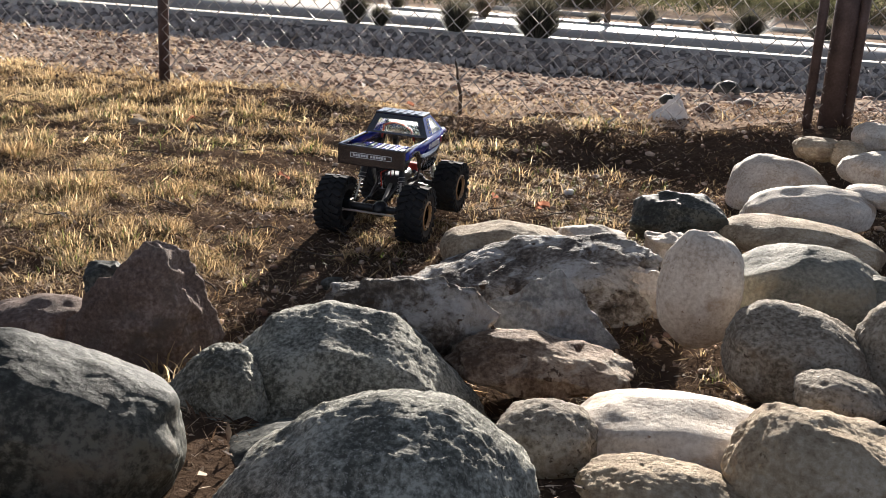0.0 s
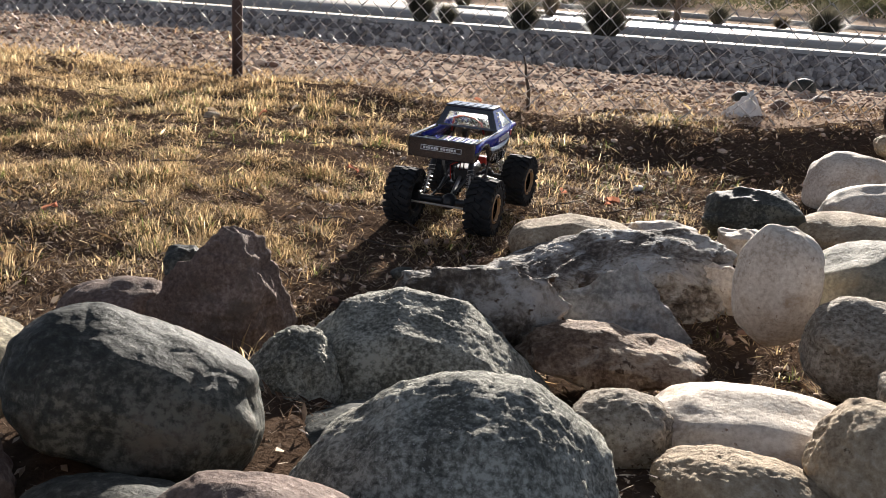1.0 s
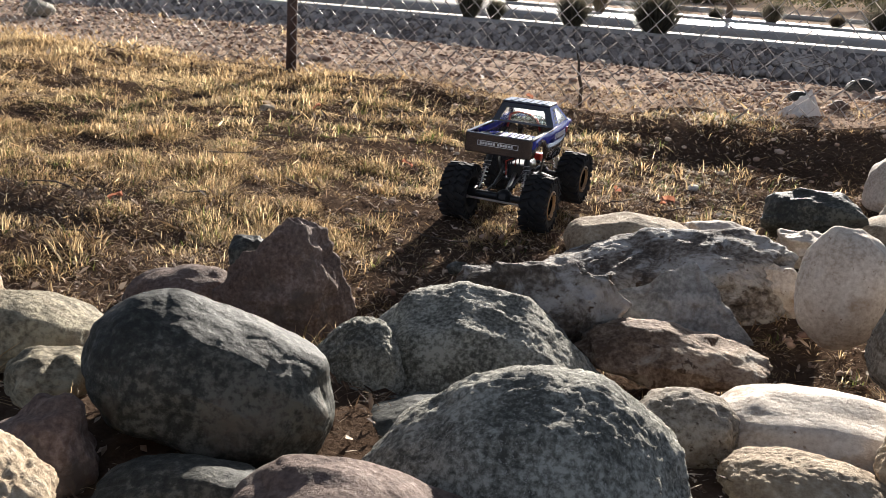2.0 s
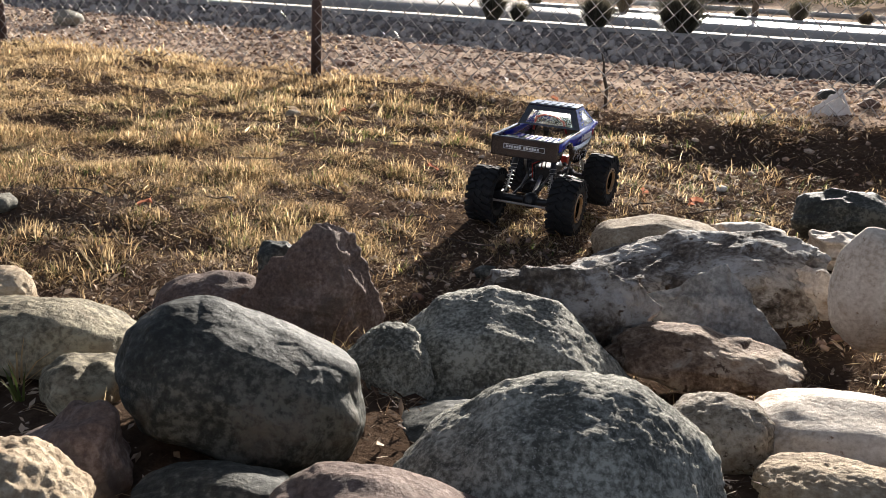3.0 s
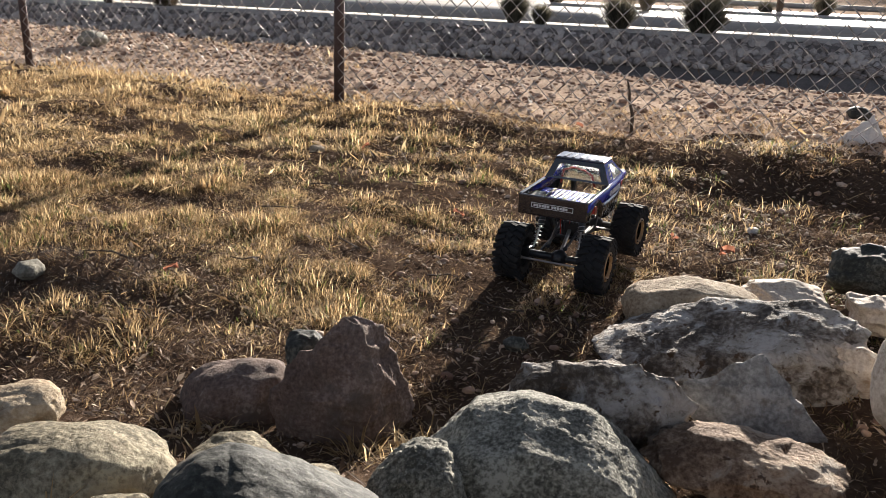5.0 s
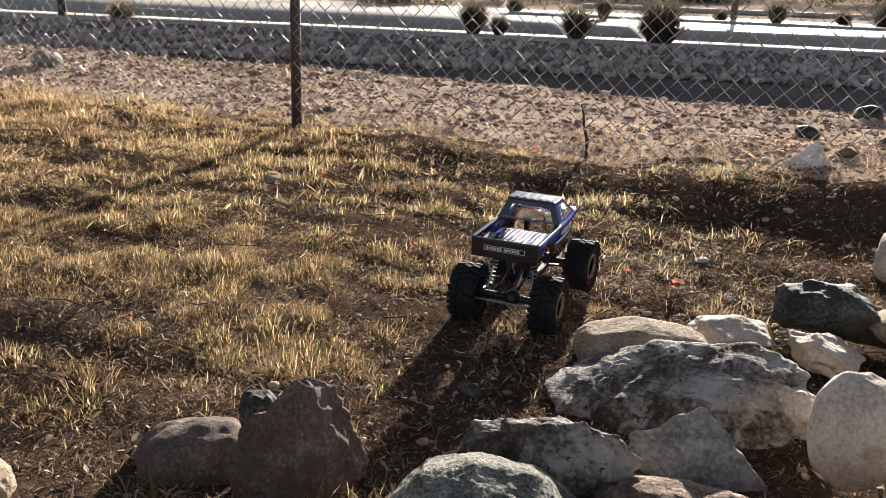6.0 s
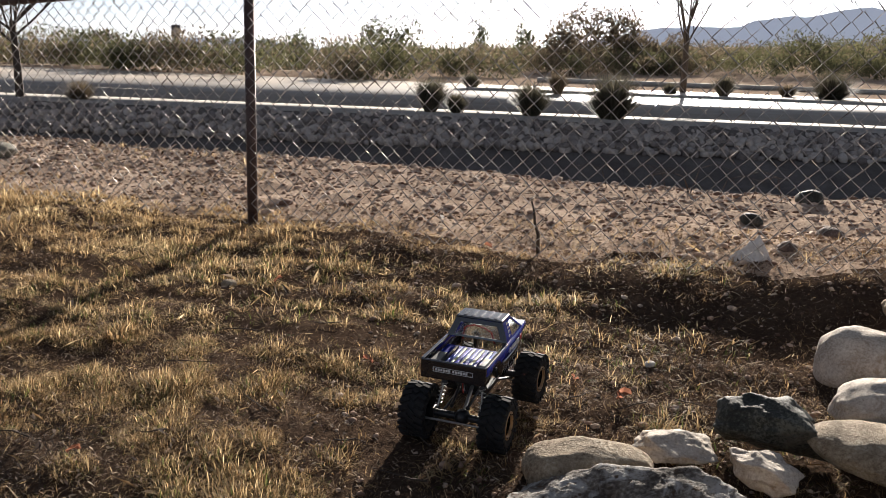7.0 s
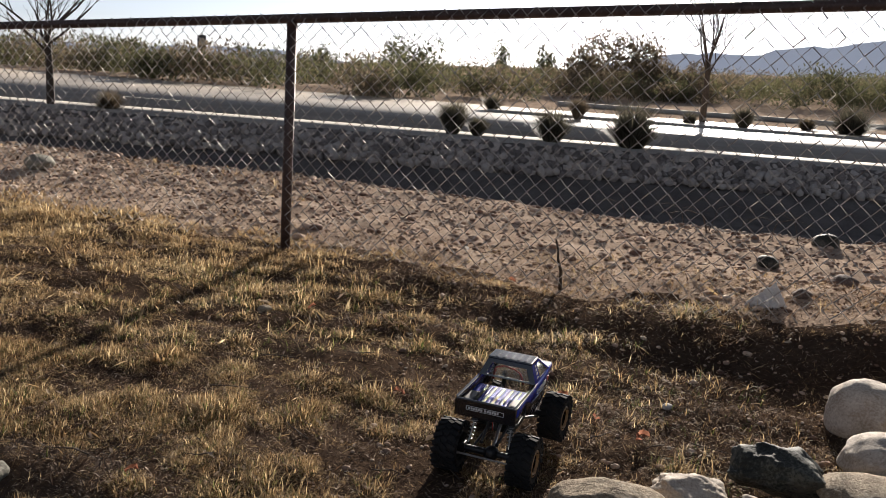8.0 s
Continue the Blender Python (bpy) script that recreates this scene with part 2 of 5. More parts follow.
# ---- mesh helpers ----
def part(name, bm, mat, parent=None, label="", smooth=False):
    """Links a bmesh as one mesh object, under parent if there is one."""
    me = bpy.data.meshes.new(name)
    bm.normal_update()
    bm.to_mesh(me)
    bm.free()
    me.materials.append(mat)
    if smooth:
        me.polygons.foreach_set("use_smooth", [True] * len(me.polygons))
    ob = new(name, me)
    if parent:
        ob.parent = parent
    if label:
        tagged(ob, label)
    return ob


def thing(name, at, label, category, group="", kind=""):
    ob = new(name)
    ob.empty_display_size = 0.05
    ob.matrix_basis = at
    return tagged(ob, label, category, group, kind)


def soup(name, verts, faces, mat, parent=None, smooth=False):
    """A mesh from numpy arrays of corners and equal-sided faces."""
    me = bpy.data.meshes.new(name)
    verts, faces = np.asarray(verts, np.float32), np.asarray(faces, np.int32)
    k = faces.shape[1]
    me.vertices.add(len(verts))
    me.vertices.foreach_set("co", verts.ravel())
    me.loops.add(faces.size)
    me.loops.foreach_set("vertex_index", faces.ravel())
    me.polygons.add(len(faces))
    me.polygons.foreach_set("loop_start", np.arange(0, faces.size, k, dtype=np.int32))
    me.polygons.foreach_set("loop_total", np.full(len(faces), k, np.int32))
    me.update(calc_edges=True)
    me.materials.append(mat)
    if smooth:
        me.polygons.foreach_set("use_smooth", [True] * len(me.polygons))
    ob = new(name, me)
    if parent:
        ob.parent = parent
    return ob


def box(bm, x0, x1, y0, y1, z0, z1, bevel=0.0):
    made = bmesh.ops.create_cube(bm, size=1.0, matrix=Matrix.LocRotScale(((x0 + x1) / 2, (y0 + y1) / 2, (z0 + z1) / 2), None, (x1 - x0, y1 - y0, z1 - z0)))
    if bevel:
        edges = list({e for v in made["verts"] for e in v.link_edges})
        bmesh.ops.bevel(bm, geom=edges, offset=bevel, segments=2, affect="EDGES", profile=0.6)
    return bm


def tube(bm, a, b, r0, r1=None, sides=10, caps=True):
    a, b = Vector(a), Vector(b)
    d = b - a
    m = Matrix.Translation((a + b) / 2) @ d.to_track_quat("Z", "Y").to_matrix().to_4x4()
    bmesh.ops.create_cone(bm, cap_ends=caps, segments=sides, radius1=r0, radius2=r0 if r1 is None else r1, depth=d.length, matrix=m)
    return bm


def pipe(bm, points, r, sides=6):
    """A bent rod through points."""
    pts = [Vector(p) for p in points]
    rings = []
    for i, p in enumerate(pts):
        d = (pts[min(i + 1, len(pts) - 1)] - pts[max(i - 1, 0)]).normalized()
        q = d.to_track_quat("Z", "Y")
        rr = r[i] if isinstance(r, (list, tuple)) else r
        rings.append([bm.verts.new(p + q @ Vector((rr * math.cos(2 * math.pi * k / sides), rr * math.sin(2 * math.pi * k / sides), 0))) for k in range(sides)])
    for a, b in zip(rings, rings[1:]):
        for k in range(sides):
            bm.faces.new((a[k], a[(k + 1) % sides], b[(k + 1) % sides], b[k]))
    bm.faces.new(rings[0][::-1])
    bm.faces.new(rings[-1])
    return bm


def smoothstep(a, b, x):
    t = np.clip((x - a) / (b - a), 0, 1)
    return t * t * (3 - 2 * t)


def wave(x, y, k, seed):
    """Cheap smooth noise on arrays, about -1 to 1."""
    rs = np.random.RandomState(seed)
    out = 0.0
    for i in range(6):
        a = rs.uniform(0, 2 * np.pi)
        f = k * rs.uniform(0.6, 1.8)
        out = out + np.sin((x * np.cos(a) + y * np.sin(a)) * f + rs.uniform(0, 6.28))
    return out / 3.0

# ---- ground: one sheet with lawn, berm, ditch, street and far desert ----
def ditch_edge(x):
    return 6.50 - 0.155 * np.clip(x, -9, 9)


def kerb_line(x):
    return 15.19 + 0.137 * np.clip(x, -40, 40)


def ground_z(x, y):
    x, y = np.asarray(x, float), np.asarray(y, float)
    z = 0.015 * wave(x, y, 2.2, 3) + 0.012 * wave(x, y, 7.0, 4) + 0.007 * wave(x, y, 17.0, 5) + 0.003 * wave(x, y, 45.0, 6)
    berm = np.interp(x, [-8, -4, -1.57, 0, 0.9, 1.4, 4], [-0.05, -0.03, 0.03, 0.066, 0.11, 0.20, 0.24])
    line = 3.92 - 0.266 * x
    z = z + berm * smoothstep(0, 1, (y - line + 0.05) / np.interp(x, [-3, 0, 0.8], [0.95, 0.95, 0.65]) + 1) * (1 - 0.75 * smoothstep(0.3, 1.6, y - line))
    z = z - 0.014 * np.exp(-((y - line + 0.55) / 0.22) ** 2) * smoothstep(-3.5, -1.5, x)
    z = z + 0.05 * np.exp(-((x + 1.35) / 0.22) ** 2 - ((y - 1.78) / 0.12) ** 2)
    z = z + 0.13 * smoothstep(1.30, 0.78, y) * smoothstep(-1.5, -0.8, x) * (1 - smoothstep(1.4, 2.4, x))
    z = z + 0.055 * smoothstep(0.42, 0.65, x) * smoothstep(1.95, 1.45, y)
    z = z + 0.07 * smoothstep(0.78, 1.15, x) * smoothstep(3.3, 2.7, y)
    e, c = ditch_edge(x), kerb_line(x)
    z = z * (1 - smoothstep(0, 1.0, y - e))
    z = z - 1.05 * smoothstep(0.0, 3.0, y - e)
    z = z + 0.31 * smoothstep(-1.7, -0.45, y - c)
    z = z + 0.49 * smoothstep(-0.52, -0.02, y - c)
    z = z + (0.044 * np.clip(x, -1500, 1500)) * smoothstep(12, 40, y - c)
    z = z + 0.35 * wave(x, y, 0.07, 8) * smoothstep(20, 60, y - c)
    return z


def build_ground():
    def steps(parts):
        out = []
        for a, b, s in parts:
            out += list(np.arange(a, b, s))
        return np.array(out)
    xs = steps([(-1500, -300, 150), (-300, -60, 30), (-60, -14, 3), (-14, -5, 0.25), (-5, 4, 0.05), (4, 12, 0.25), (12, 60, 3), (60, 300, 30), (300, 1501, 150)])
    ys = steps([(-60, -6, 6), (-6, 0, 0.5), (0, 7.4, 0.05), (7.4, 16, 0.12), (16, 60, 1.2), (60, 300, 20), (300, 2501, 200)])
    gx, gy = np.meshgrid(xs, ys)
    v = np.stack([gx, gy, ground_z(gx, gy)], -1).reshape(-1, 3)
    w = len(xs)
    i, j = np.meshgrid(np.arange(w - 1), np.arange(len(ys) - 1))
    k = (j * w + i).ravel()
    ob = soup("ground", v, np.stack([k, k + 1, k + w + 1, k + w], -1), SOIL, smooth=True)
    ob.data.materials.append(DUST)
    ob.data.materials.append(SILT)
    c = v[np.stack([k, k + 1, k + w + 1, k + w], -1)].mean(1)
    yard = (c[:, 1] > 3.92 - 0.266 * c[:, 0] + 0.12 + 0.12 * wave(c[:, 0], c[:, 1], 6.0, 9)) & (c[:, 1] < ditch_edge(c[:, 0]) + 0.12)
    ob.data.polygons.foreach_set("material_index", np.where(yard | (c[:, 1] > kerb_line(c[:, 0]) + 0.2), 1, np.where(c[:, 1] > ditch_edge(c[:, 0]), 2, 0)).astype(np.int32))
    return tagged(ob, "bare brown soil with thin dry lawn and litter", "ground", kind="structure")


build_ground()


def strip(name, inner, outer, top, depth, mat, label, category, x0=-60.0, x1=60.0):
    """A slab that follows the kerb between two offsets from it."""
    xs = np.linspace(x0, x1, 121)
    v, f = [], []
    for x in xs:
        c = float(kerb_line(x))
        lift = float(0.044 * np.clip(x, -1500, 1500) * smoothstep(12, 40, np.array((inner + outer) / 2)))
        a, b = top + lift, top + lift - depth
        v += [(x, c + inner, a), (x, c + outer, a), (x, c + outer, b), (x, c + inner, b)]
    for i in range(len(xs) - 1):
        p, q = 4 * i, 4 * i + 4
        for k in range(4):
            f.append((p + k, q + k, q + (k + 1) % 4, p + (k + 1) % 4))
    return tagged(soup(name, v, f, mat), label, category, kind="structure")


strip("kerb_1", -0.05, 1.0, -0.215, 0.16, CONCRETE, "pale concrete kerb along the ditch", "kerb")
strip("road", 1.0, 12.0, -0.236, 0.1, ASPHALT, "grey asphalt street with a worn surface", "road")

# ---- chain-link fence ----
FENCE_A, FENCE_B = Vector((-8.79, 6.24)), Vector((2.30, 3.29))


def fence_at(x):
    """Place on the fence's line, its ground and its rail height."""
    y = 4.321 - 0.266 * (x + 1.574)
    return y, float(ground_z(x, y)), 1.345 + 0.0675 * x


def build_fence():
    y0, z0, r0 = fence_at(-1.574)
    fence = thing("chain_link_fence", pose(-1.574, y0, z0), "rusty brown pipe fence hung with grey chain-link wire", "fence")
    inv = Matrix.Translation((1.574, -y0, -z0))

    def add(name, bm, mat, label="", smooth=True):
        bm.transform(inv)
        return part(name, bm, mat, fence, label, smooth)
    for x, lean, r in ((-6.38, 0, 0.024), (-3.98, -0.02, 0.024), (-1.574, 0.0, 0.0265), (1.424, -0.06, 0.045)):
        y, g, top = fence_at(x)
        bm = bmesh.new()
        tube(bm, (x - lean * 0.1, y, g - 0.3), (x + lean * (top - g), y, top - 0.005), r, sides=20)
        tube(bm, (x + lean * (top - g), y, top - 0.03), (x + lean * (top - g), y, top + 0.028), r * 1.12, r * 0.8, sides=20)
        add("post", bm, STEEL)
    for dx, dz in ((-0.062, 0.0), (0.075, 0.0)):
        y, g, top = fence_at(1.404 + dx)
        bm = bmesh.new()
        tube(bm, (1.404 + dx, y - 0.01, g - 0.2), (1.404 + dx - 0.07, y - 0.02, top - 0.2), 0.018, sides=14)
        add("brace", bm, STEEL)
    bm = bmesh.new()
    pts = []
    for x in np.linspace(-9.5, 2.3, 14):
        y, g, top = fence_at(x)
        pts.append((x, y, top + 0.01))
    pipe(bm, pts, 0.024, 16)
    add("top_rail", bm, STEEL)
    # woven wire: upright zigzags that hook into each other, knuckled over the rail
    pitch = 0.0365
    v, f = [], []
    r, n = 0.0017, 0
    rs = np.random.RandomState(11)
    for k, x in enumerate(np.arange(-9.4, 2.25, pitch)):
        y, g, top = fence_at(x)
        low, high = g + 0.005, top + 0.035
        rows = int((high - low) / pitch)
        for j in range(rows + 1):
            z = high - j * pitch
            s = 1 if (j + k) % 2 else -1
            px = x + s * pitch * 0.5 + 0.002 * rs.randn()
            py = 4.321 - 0.266 * (px + 1.574) - 0.024 + 0.006 * s + 0.006 * math.sin(x * 3.1 + z * 4)
            for a in range(4):
                v.append((px + r * math.cos(a * 1.5708), py + r * math.sin(a * 1.5708), z + 0.002 * rs.randn()))
            if j:
                for a in range(4):
                    b = (a + 1) % 4
                    f.append((n - 4 + a, n - 4 + b, n + b, n + a))
            n += 4
    v = np.array(v) + np.array((1.574, -y0, -z0))
    tagged(soup("wire_mesh", v, f, WIRE, fence), "grey diamond-woven wire mesh")


build_fence()

# ---- boulders of the rock garden ----
STONE = {"granite": (GRANITE, 2.3, 0.05, 2), "slate": (SLATE, 2.6, 0.06, 3), "slate2": (SLATE, 2.1, 0.13, 6), "slate3": (OLIVE, 2.3, 0.09, 4), "grey": (GREY, 2.3, 0.05, 1),
         "speck": (SPECK, 2.4, 0.06, 2), "pale": (PALE, 2.3, 0.06, 1), "paleang": (PALE, 2.3, 0.13, 6), "tan": (TAN, 2.4, 0.07, 2), "tanang": (BROWNSTONE, 2.6, 0.14, 6),
         "pink": (PINK, 2.4, 0.09, 4), "pinkang": (PINK, 2.4, 0.14, 6), "slab": (SLAB, 2.6, 0.13, 4), "shard": (PINK, 2.2, 0.10, 4), "ridge": (SLAB, 2.3, 0.12, 4), "wedge": (LIGHTGREY, 2.2, 0.06, 2), "wedge2": (WHITESTONE, 2.2, 0.06, 2)}
WORDS = {"granite": "rough grey speckled granite boulder", "slate": "smooth dark grey boulder with fine cracks", "slate2": "dark angular rock with a ridged top", "slate3": "olive grey weathered rock",
         "grey": "smooth greenish grey rounded boulder", "speck": "tan boulder speckled with rusty pits", "pale": "pale cream rounded river boulder", "paleang": "whitish broken rock with sharp edges",
         "tan": "tan weathered boulder with a pitted top", "tanang": "tan broken rock with a rough crust", "pink": "brown and pink weathered boulder", "pinkang": "brown angular rock with pale veins",
         "ridge": "brown broken rock with a whitish ridged top", "slab": "large brown and white weathered slab", "shard": "tall pinkish brown split rock with a sharp peak", "wedge": "grey wedge-shaped rock with a pointed top", "wedge2": "small pale wedge rock beside the fence"}


HULLS = {"wedge": ((0.0, 0.1, 1.0), (-1, 0, -0.05), (1, -0.2, -0.85), (-0.1, -0.9, -0.9), (0.1, 0.9, -0.8), (-0.8, -0.4, -1), (0.7, 0.5, -0.7), (-0.1, 0.2, 0.85)),
         "shard": ((0.15, 0.1, 1.0), (0.48, 0.3, 0.77), (0.64, 0.5, 0.28), (1, 0.4, -0.47), (0.88, 0.25, -0.8), (-0.1, -0.7, -1), (0.45, -0.85, -0.7), (0.44, -0.62, 0.1), (0.26, -0.2, 0.86), (-0.82, -0.4, -0.7), (-1, -0.2, -0.2), (-0.82, -0.1, 0.2), (-0.33, -0.1, 0.6), (-0.6, -0.6, -0.5), (0, 0.8, 0.1), (0.3, 0.8, -1), (-0.7, 0.7, -1))}
HULLS["slab"] = ((-1, -0.1, -0.5), (-0.85, -0.6, -0.55), (-0.8, 0.5, -0.3), (-0.2, -0.5, 0.0), (-0.1, 0.6, 0.6), (0.5, -0.55, 0.4), (0.6, 0.5, 0.95), (0.95, 0.1, 0.75), (1, -0.3, 0.1), (0.9, 0.6, 0.0), (-0.7, -0.5, -1), (0.8, -0.6, -1), (0.8, 0.6, -1), (-0.7, 0.6, -1), (0.1, -0.9, -0.6))
HULLS["ridge"] = ((-1, -0.2, -0.2), (-0.85, 0.2, 0.4), (-0.6, -0.3, 0.6), (-0.3, -0.5, 0.2), (0, 0, 0.65), (0.35, -0.1, 1.0), (0.75, -0.2, 0.8), (1, -0.1, 0.1), (0.9, -0.5, -0.9), (-0.9, -0.5, -1), (0, -0.9, -0.5), (0.4, -0.8, -0.1), (0, 0.8, 0.3), (0.7, 0.7, -1), (-0.7, 0.7, -1))
HULLS["wedge2"] = HULLS["wedge"]


# outlines seen from the lawn's south side: (x, z) in half-widths and half-heights, then how often the block is worn smooth
OUTLINES = {"loaf": (((-1, -0.45), (-0.98, 0.25), (-0.80, 0.80), (-0.45, 1), (0.25, 0.93), (0.75, 0.82), (0.97, 0.35), (1, -0.35), (0.80, -0.9), (0.2, -1), (-0.7, -0.95)), 6),
            "dome": (((-1, -0.75), (-0.93, -0.3), (-0.68, 0.35), (-0.25, 0.85), (0.05, 1), (0.40, 0.93), (0.72, 0.45), (0.93, -0.15), (1, -0.8), (0.6, -1), (-0.6, -1)), 5),
            "hump": (((-1, -0.5), (-0.92, 0.25), (-0.66, 0.82), (-0.30, 1), (0.15, 0.86), (0.45, 0.45), (0.80, -0.25), (1, -0.85), (0.7, -1), (-0.8, -1)), 4),
            "slope": (((-1, -0.6), (-0.86, 0.2), (-0.55, 0.92), (-0.2, 1), (0.25, 0.66), (0.7, 0.2), (1, -0.35), (0.9, -0.9), (-0.8, -1)), 6),
            "flat": (((-1, -0.2), (-0.85, 0.45), (-0.5, 0.92), (-0.1, 1), (0.3, 0.66), (0.75, 0.42), (1, 0.1), (0.95, -0.5), (0.5, -1), (-0.5, -0.85)), 3),
            "plank": (((-1, -0.3), (-0.9, 0.5), (-0.4, 0.95), (0.3, 1), (0.85, 0.72), (1, 0.1), (0.95, -0.7), (0, -1), (-0.85, -0.9)), 8),
            "peak": (((-1, -0.55), (-0.7, 0.1), (-0.25, 0.75), (0.15, 1), (0.5, 0.55), (0.85, -0.2), (1, -0.8), (0.1, -1), (-0.8, -0.95)), 4)}


def refine(bm, step):
    bmesh.ops.triangulate(bm, faces=list(bm.faces))
    for _ in range(7):
        long = [e for e in bm.edges if e.calc_length() > step]
        if not long:
            break
        bmesh.ops.subdivide_edges(bm, edges=long, cuts=1, use_grid_fill=True)
        bmesh.ops.triangulate(bm, faces=[f for f in bm.faces if len(f.verts) > 3])


def broken_block(bm, kind, rs, outline="", step=0.06):
    """A block: a hull of a few corners or of an outline with a belly, finely divided, its edges worn."""
    worn = 2
    if outline:
        profile, worn = OUTLINES[outline]
        pts = []
        for x, z in profile:
            pts += [Vector((x, rs.uniform(-0.15, 0.15), z)), Vector((x * 0.9, -0.62, z * 0.84 - 0.06)), Vector((x * 0.9, 0.62, z * 0.84 - 0.04)), Vector((x * 0.56 + rs.uniform(-0.05, 0.05), -1, z * 0.42 - 0.15)), Vector((x * 0.56, 1, z * 0.42 - 0.1))]
    elif kind in HULLS:
        pts = [Vector(p) for p in HULLS[kind]]
    else:
        pts = []
        for k in range(17):
            d = Vector((rs.gauss(0, 1), rs.gauss(0, 1), rs.gauss(0, 1))).normalized()
            q = sum(abs(c) ** 3.2 for c in d) ** (-1 / 3.2)
            pts.append(d * q * rs.uniform(0.84, 1.06))
    vs = [bm.verts.new(p) for p in pts]
    hull = bmesh.ops.convex_hull(bm, input=vs)
    bmesh.ops.delete(bm, geom=list({g for g in hull["geom_interior"] if isinstance(g, bmesh.types.BMVert)}), context="VERTS")
    refine(bm, max(step, 0.1) if worn > 4 else step)
    for _ in range(worn):
        bmesh.ops.smooth_vert(bm, verts=list(bm.verts), factor=0.5, use_axis_x=True, use_axis_y=True, use_axis_z=True)
    if outline:
        for k in range(3):
            lo, hi = min(v.co[k] for v in bm.verts), max(v.co[k] for v in bm.verts)
            for v in bm.verts:
                v.co[k] = 2 * (v.co[k] - lo) / (hi - lo) - 1
        refine(bm, step)


def boulder(name, at, radii, turn, lean, kind, seed, outline=""):
    """A stone: a worn rounded block or a broken one, roughened at several scales."""
    mat, power, rough, cuts = STONE[kind]
    rs = random.Random(seed * 7 + 1)
    bm = bmesh.new()
    near = at[1] < 2.0 and max(radii) > 0.08
    broken = bool(outline) or kind in ("slate2", "paleang", "tanang", "pinkang", "shard", "slab", "ridge", "wedge", "wedge2")
    o = Vector((seed * 3.7, seed * 1.9, seed * 5.3))
    planes = []
    if broken:
        broken_block(bm, kind, rs, outline, 0.046 if near else 0.075)
    else:
        bmesh.ops.create_icosphere(bm, subdivisions=6 if near and at[1] < 1.2 else 5, radius=1.0)
        for _ in range(cuts + 1):
            d = Vector((rs.gauss(0, 1), rs.gauss(0, 1), rs.gauss(0.1, 0.8))).normalized()
            planes.append((d, rs.uniform(0.82, 0.96)))
    grain = 1.0 / max(radii)
    layered = kind in ("slab", "ridge", "tanang")
    soft = outline and not layered
    for v in bm.verts:
        p = v.co.copy()
        if not broken:
            p = p * sum(abs(c) ** power for c in p) ** (-1 / power)
            for d, k in planes:
                s = p.dot(d)
                if s > k:
                    p = p - d * (s - k) * 0.72
        n = p.normalized()
        w = Vector((p.x * radii[0], p.y * radii[1], p.z * radii[2]))
        h = (1.1 if soft else 0.5 if broken else 1.5) * rough * noise.noise(p * 1.3 + o) + rough * (0.7 if soft else 0.3 if broken else 0.6) * noise.noise(p * 3.1 + o)
        h += grain * (0.4 if soft and kind != "granite" else 0.8) * (0.0030 * noise.noise(w * 40 + o) + 0.0026 * noise.noise(w * 95 + o))
        if kind in ("granite", "speck", "tan"):
            h -= grain * 0.005 * max(0.0, noise.noise(w * 135 + o) - 0.08) - grain * 0.0022 * noise.noise(w * 210 + o)
        elif kind in ("slate", "pink", "slate3"):
            c = noise.noise(Vector((w.x * 16, w.y * 16, w.z * 22)) + o)
            h -= grain * 0.0022 * max(0.0, 1 - abs(c) * 18)
        if broken and not soft:
            h -= grain * (0.03 if layered else 0.016) * abs(noise.noise(Vector((w.x * 14, w.y * 14, w.z * 34)) + o)) - grain * 0.004
            h += grain * (0.012 if layered else 0.0075) * (noise.ridged_multi_fractal(w * 17 + o, 0.85, 2.1, 5, 1.0, 2.0) - 1.1)
        elif kind != "pale":
            h += grain * 0.0014 * noise.fractal(w * 48 + o, 0.7, 2.1, 4)
        v.co = p + n * h
    bm.transform(Matrix.Diagonal((*(r * (1.12 if broken and not outline and kind not in HULLS else 1.0) for r in radii), 1)))
    ob = part(name, bm, mat, smooth=True)
    ob.matrix_basis = pose(at[0], at[1], at[2], 0, 0, turn) @ pose(0, 0, 0, 0, -lean, 0)
    return tagged(ob, WORDS[kind], "rock", "rocks of the rock garden")


boulder("dark_boulder", (-0.279, 0.805, 0.193), (0.128, 0.088, 0.070), 14, -18, "slate", 1, "loaf")
boulder("granite_boulder", (-0.022, 1.165, 0.076), (0.210, 0.140, 0.118), 8, 0, "granite", 2, "hump")
boulder("granite_boulder", (0.052, 0.715, 0.192), (0.170, 0.108, 0.104), 6, 0, "granite", 3, "dome")
boulder("granite_boulder", (-0.200, 1.050, 0.080), (0.090, 0.074, 0.092), 16, 0, "granite", 4, "dome")
boulder("grey_rock", (-0.105, 0.900, 0.085), (0.088, 0.070, 0.043), 13, 20, "slate", 5)
boulder("flat_boulder", (-0.035, 0.552, 0.217), (0.138, 0.072, 0.063), 12, -4, "pink", 6, "slope")
boulder("speckled_rock", (0.214, 0.969, 0.129), (0.063, 0.057, 0.047), -9, 10, "speck", 7)
boulder("pale_boulder", (0.372, 1.000, 0.138), (0.130, 0.090, 0.042), -8, 3, "pale", 8, "plank")
boulder("tan_slab", (0.335, 0.860, 0.134), (0.096, 0.066, 0.040), -12, 0, "tan", 9, "plank")
boulder("tan_boulder", (0.493, 0.872, 0.184), (0.098, 0.078, 0.060), -25, 0, "tan", 10)
boulder("pink_shard", (-0.402, 1.310, 0.092), (0.118, 0.080, 0.126), 14, 0, "shard", 11)
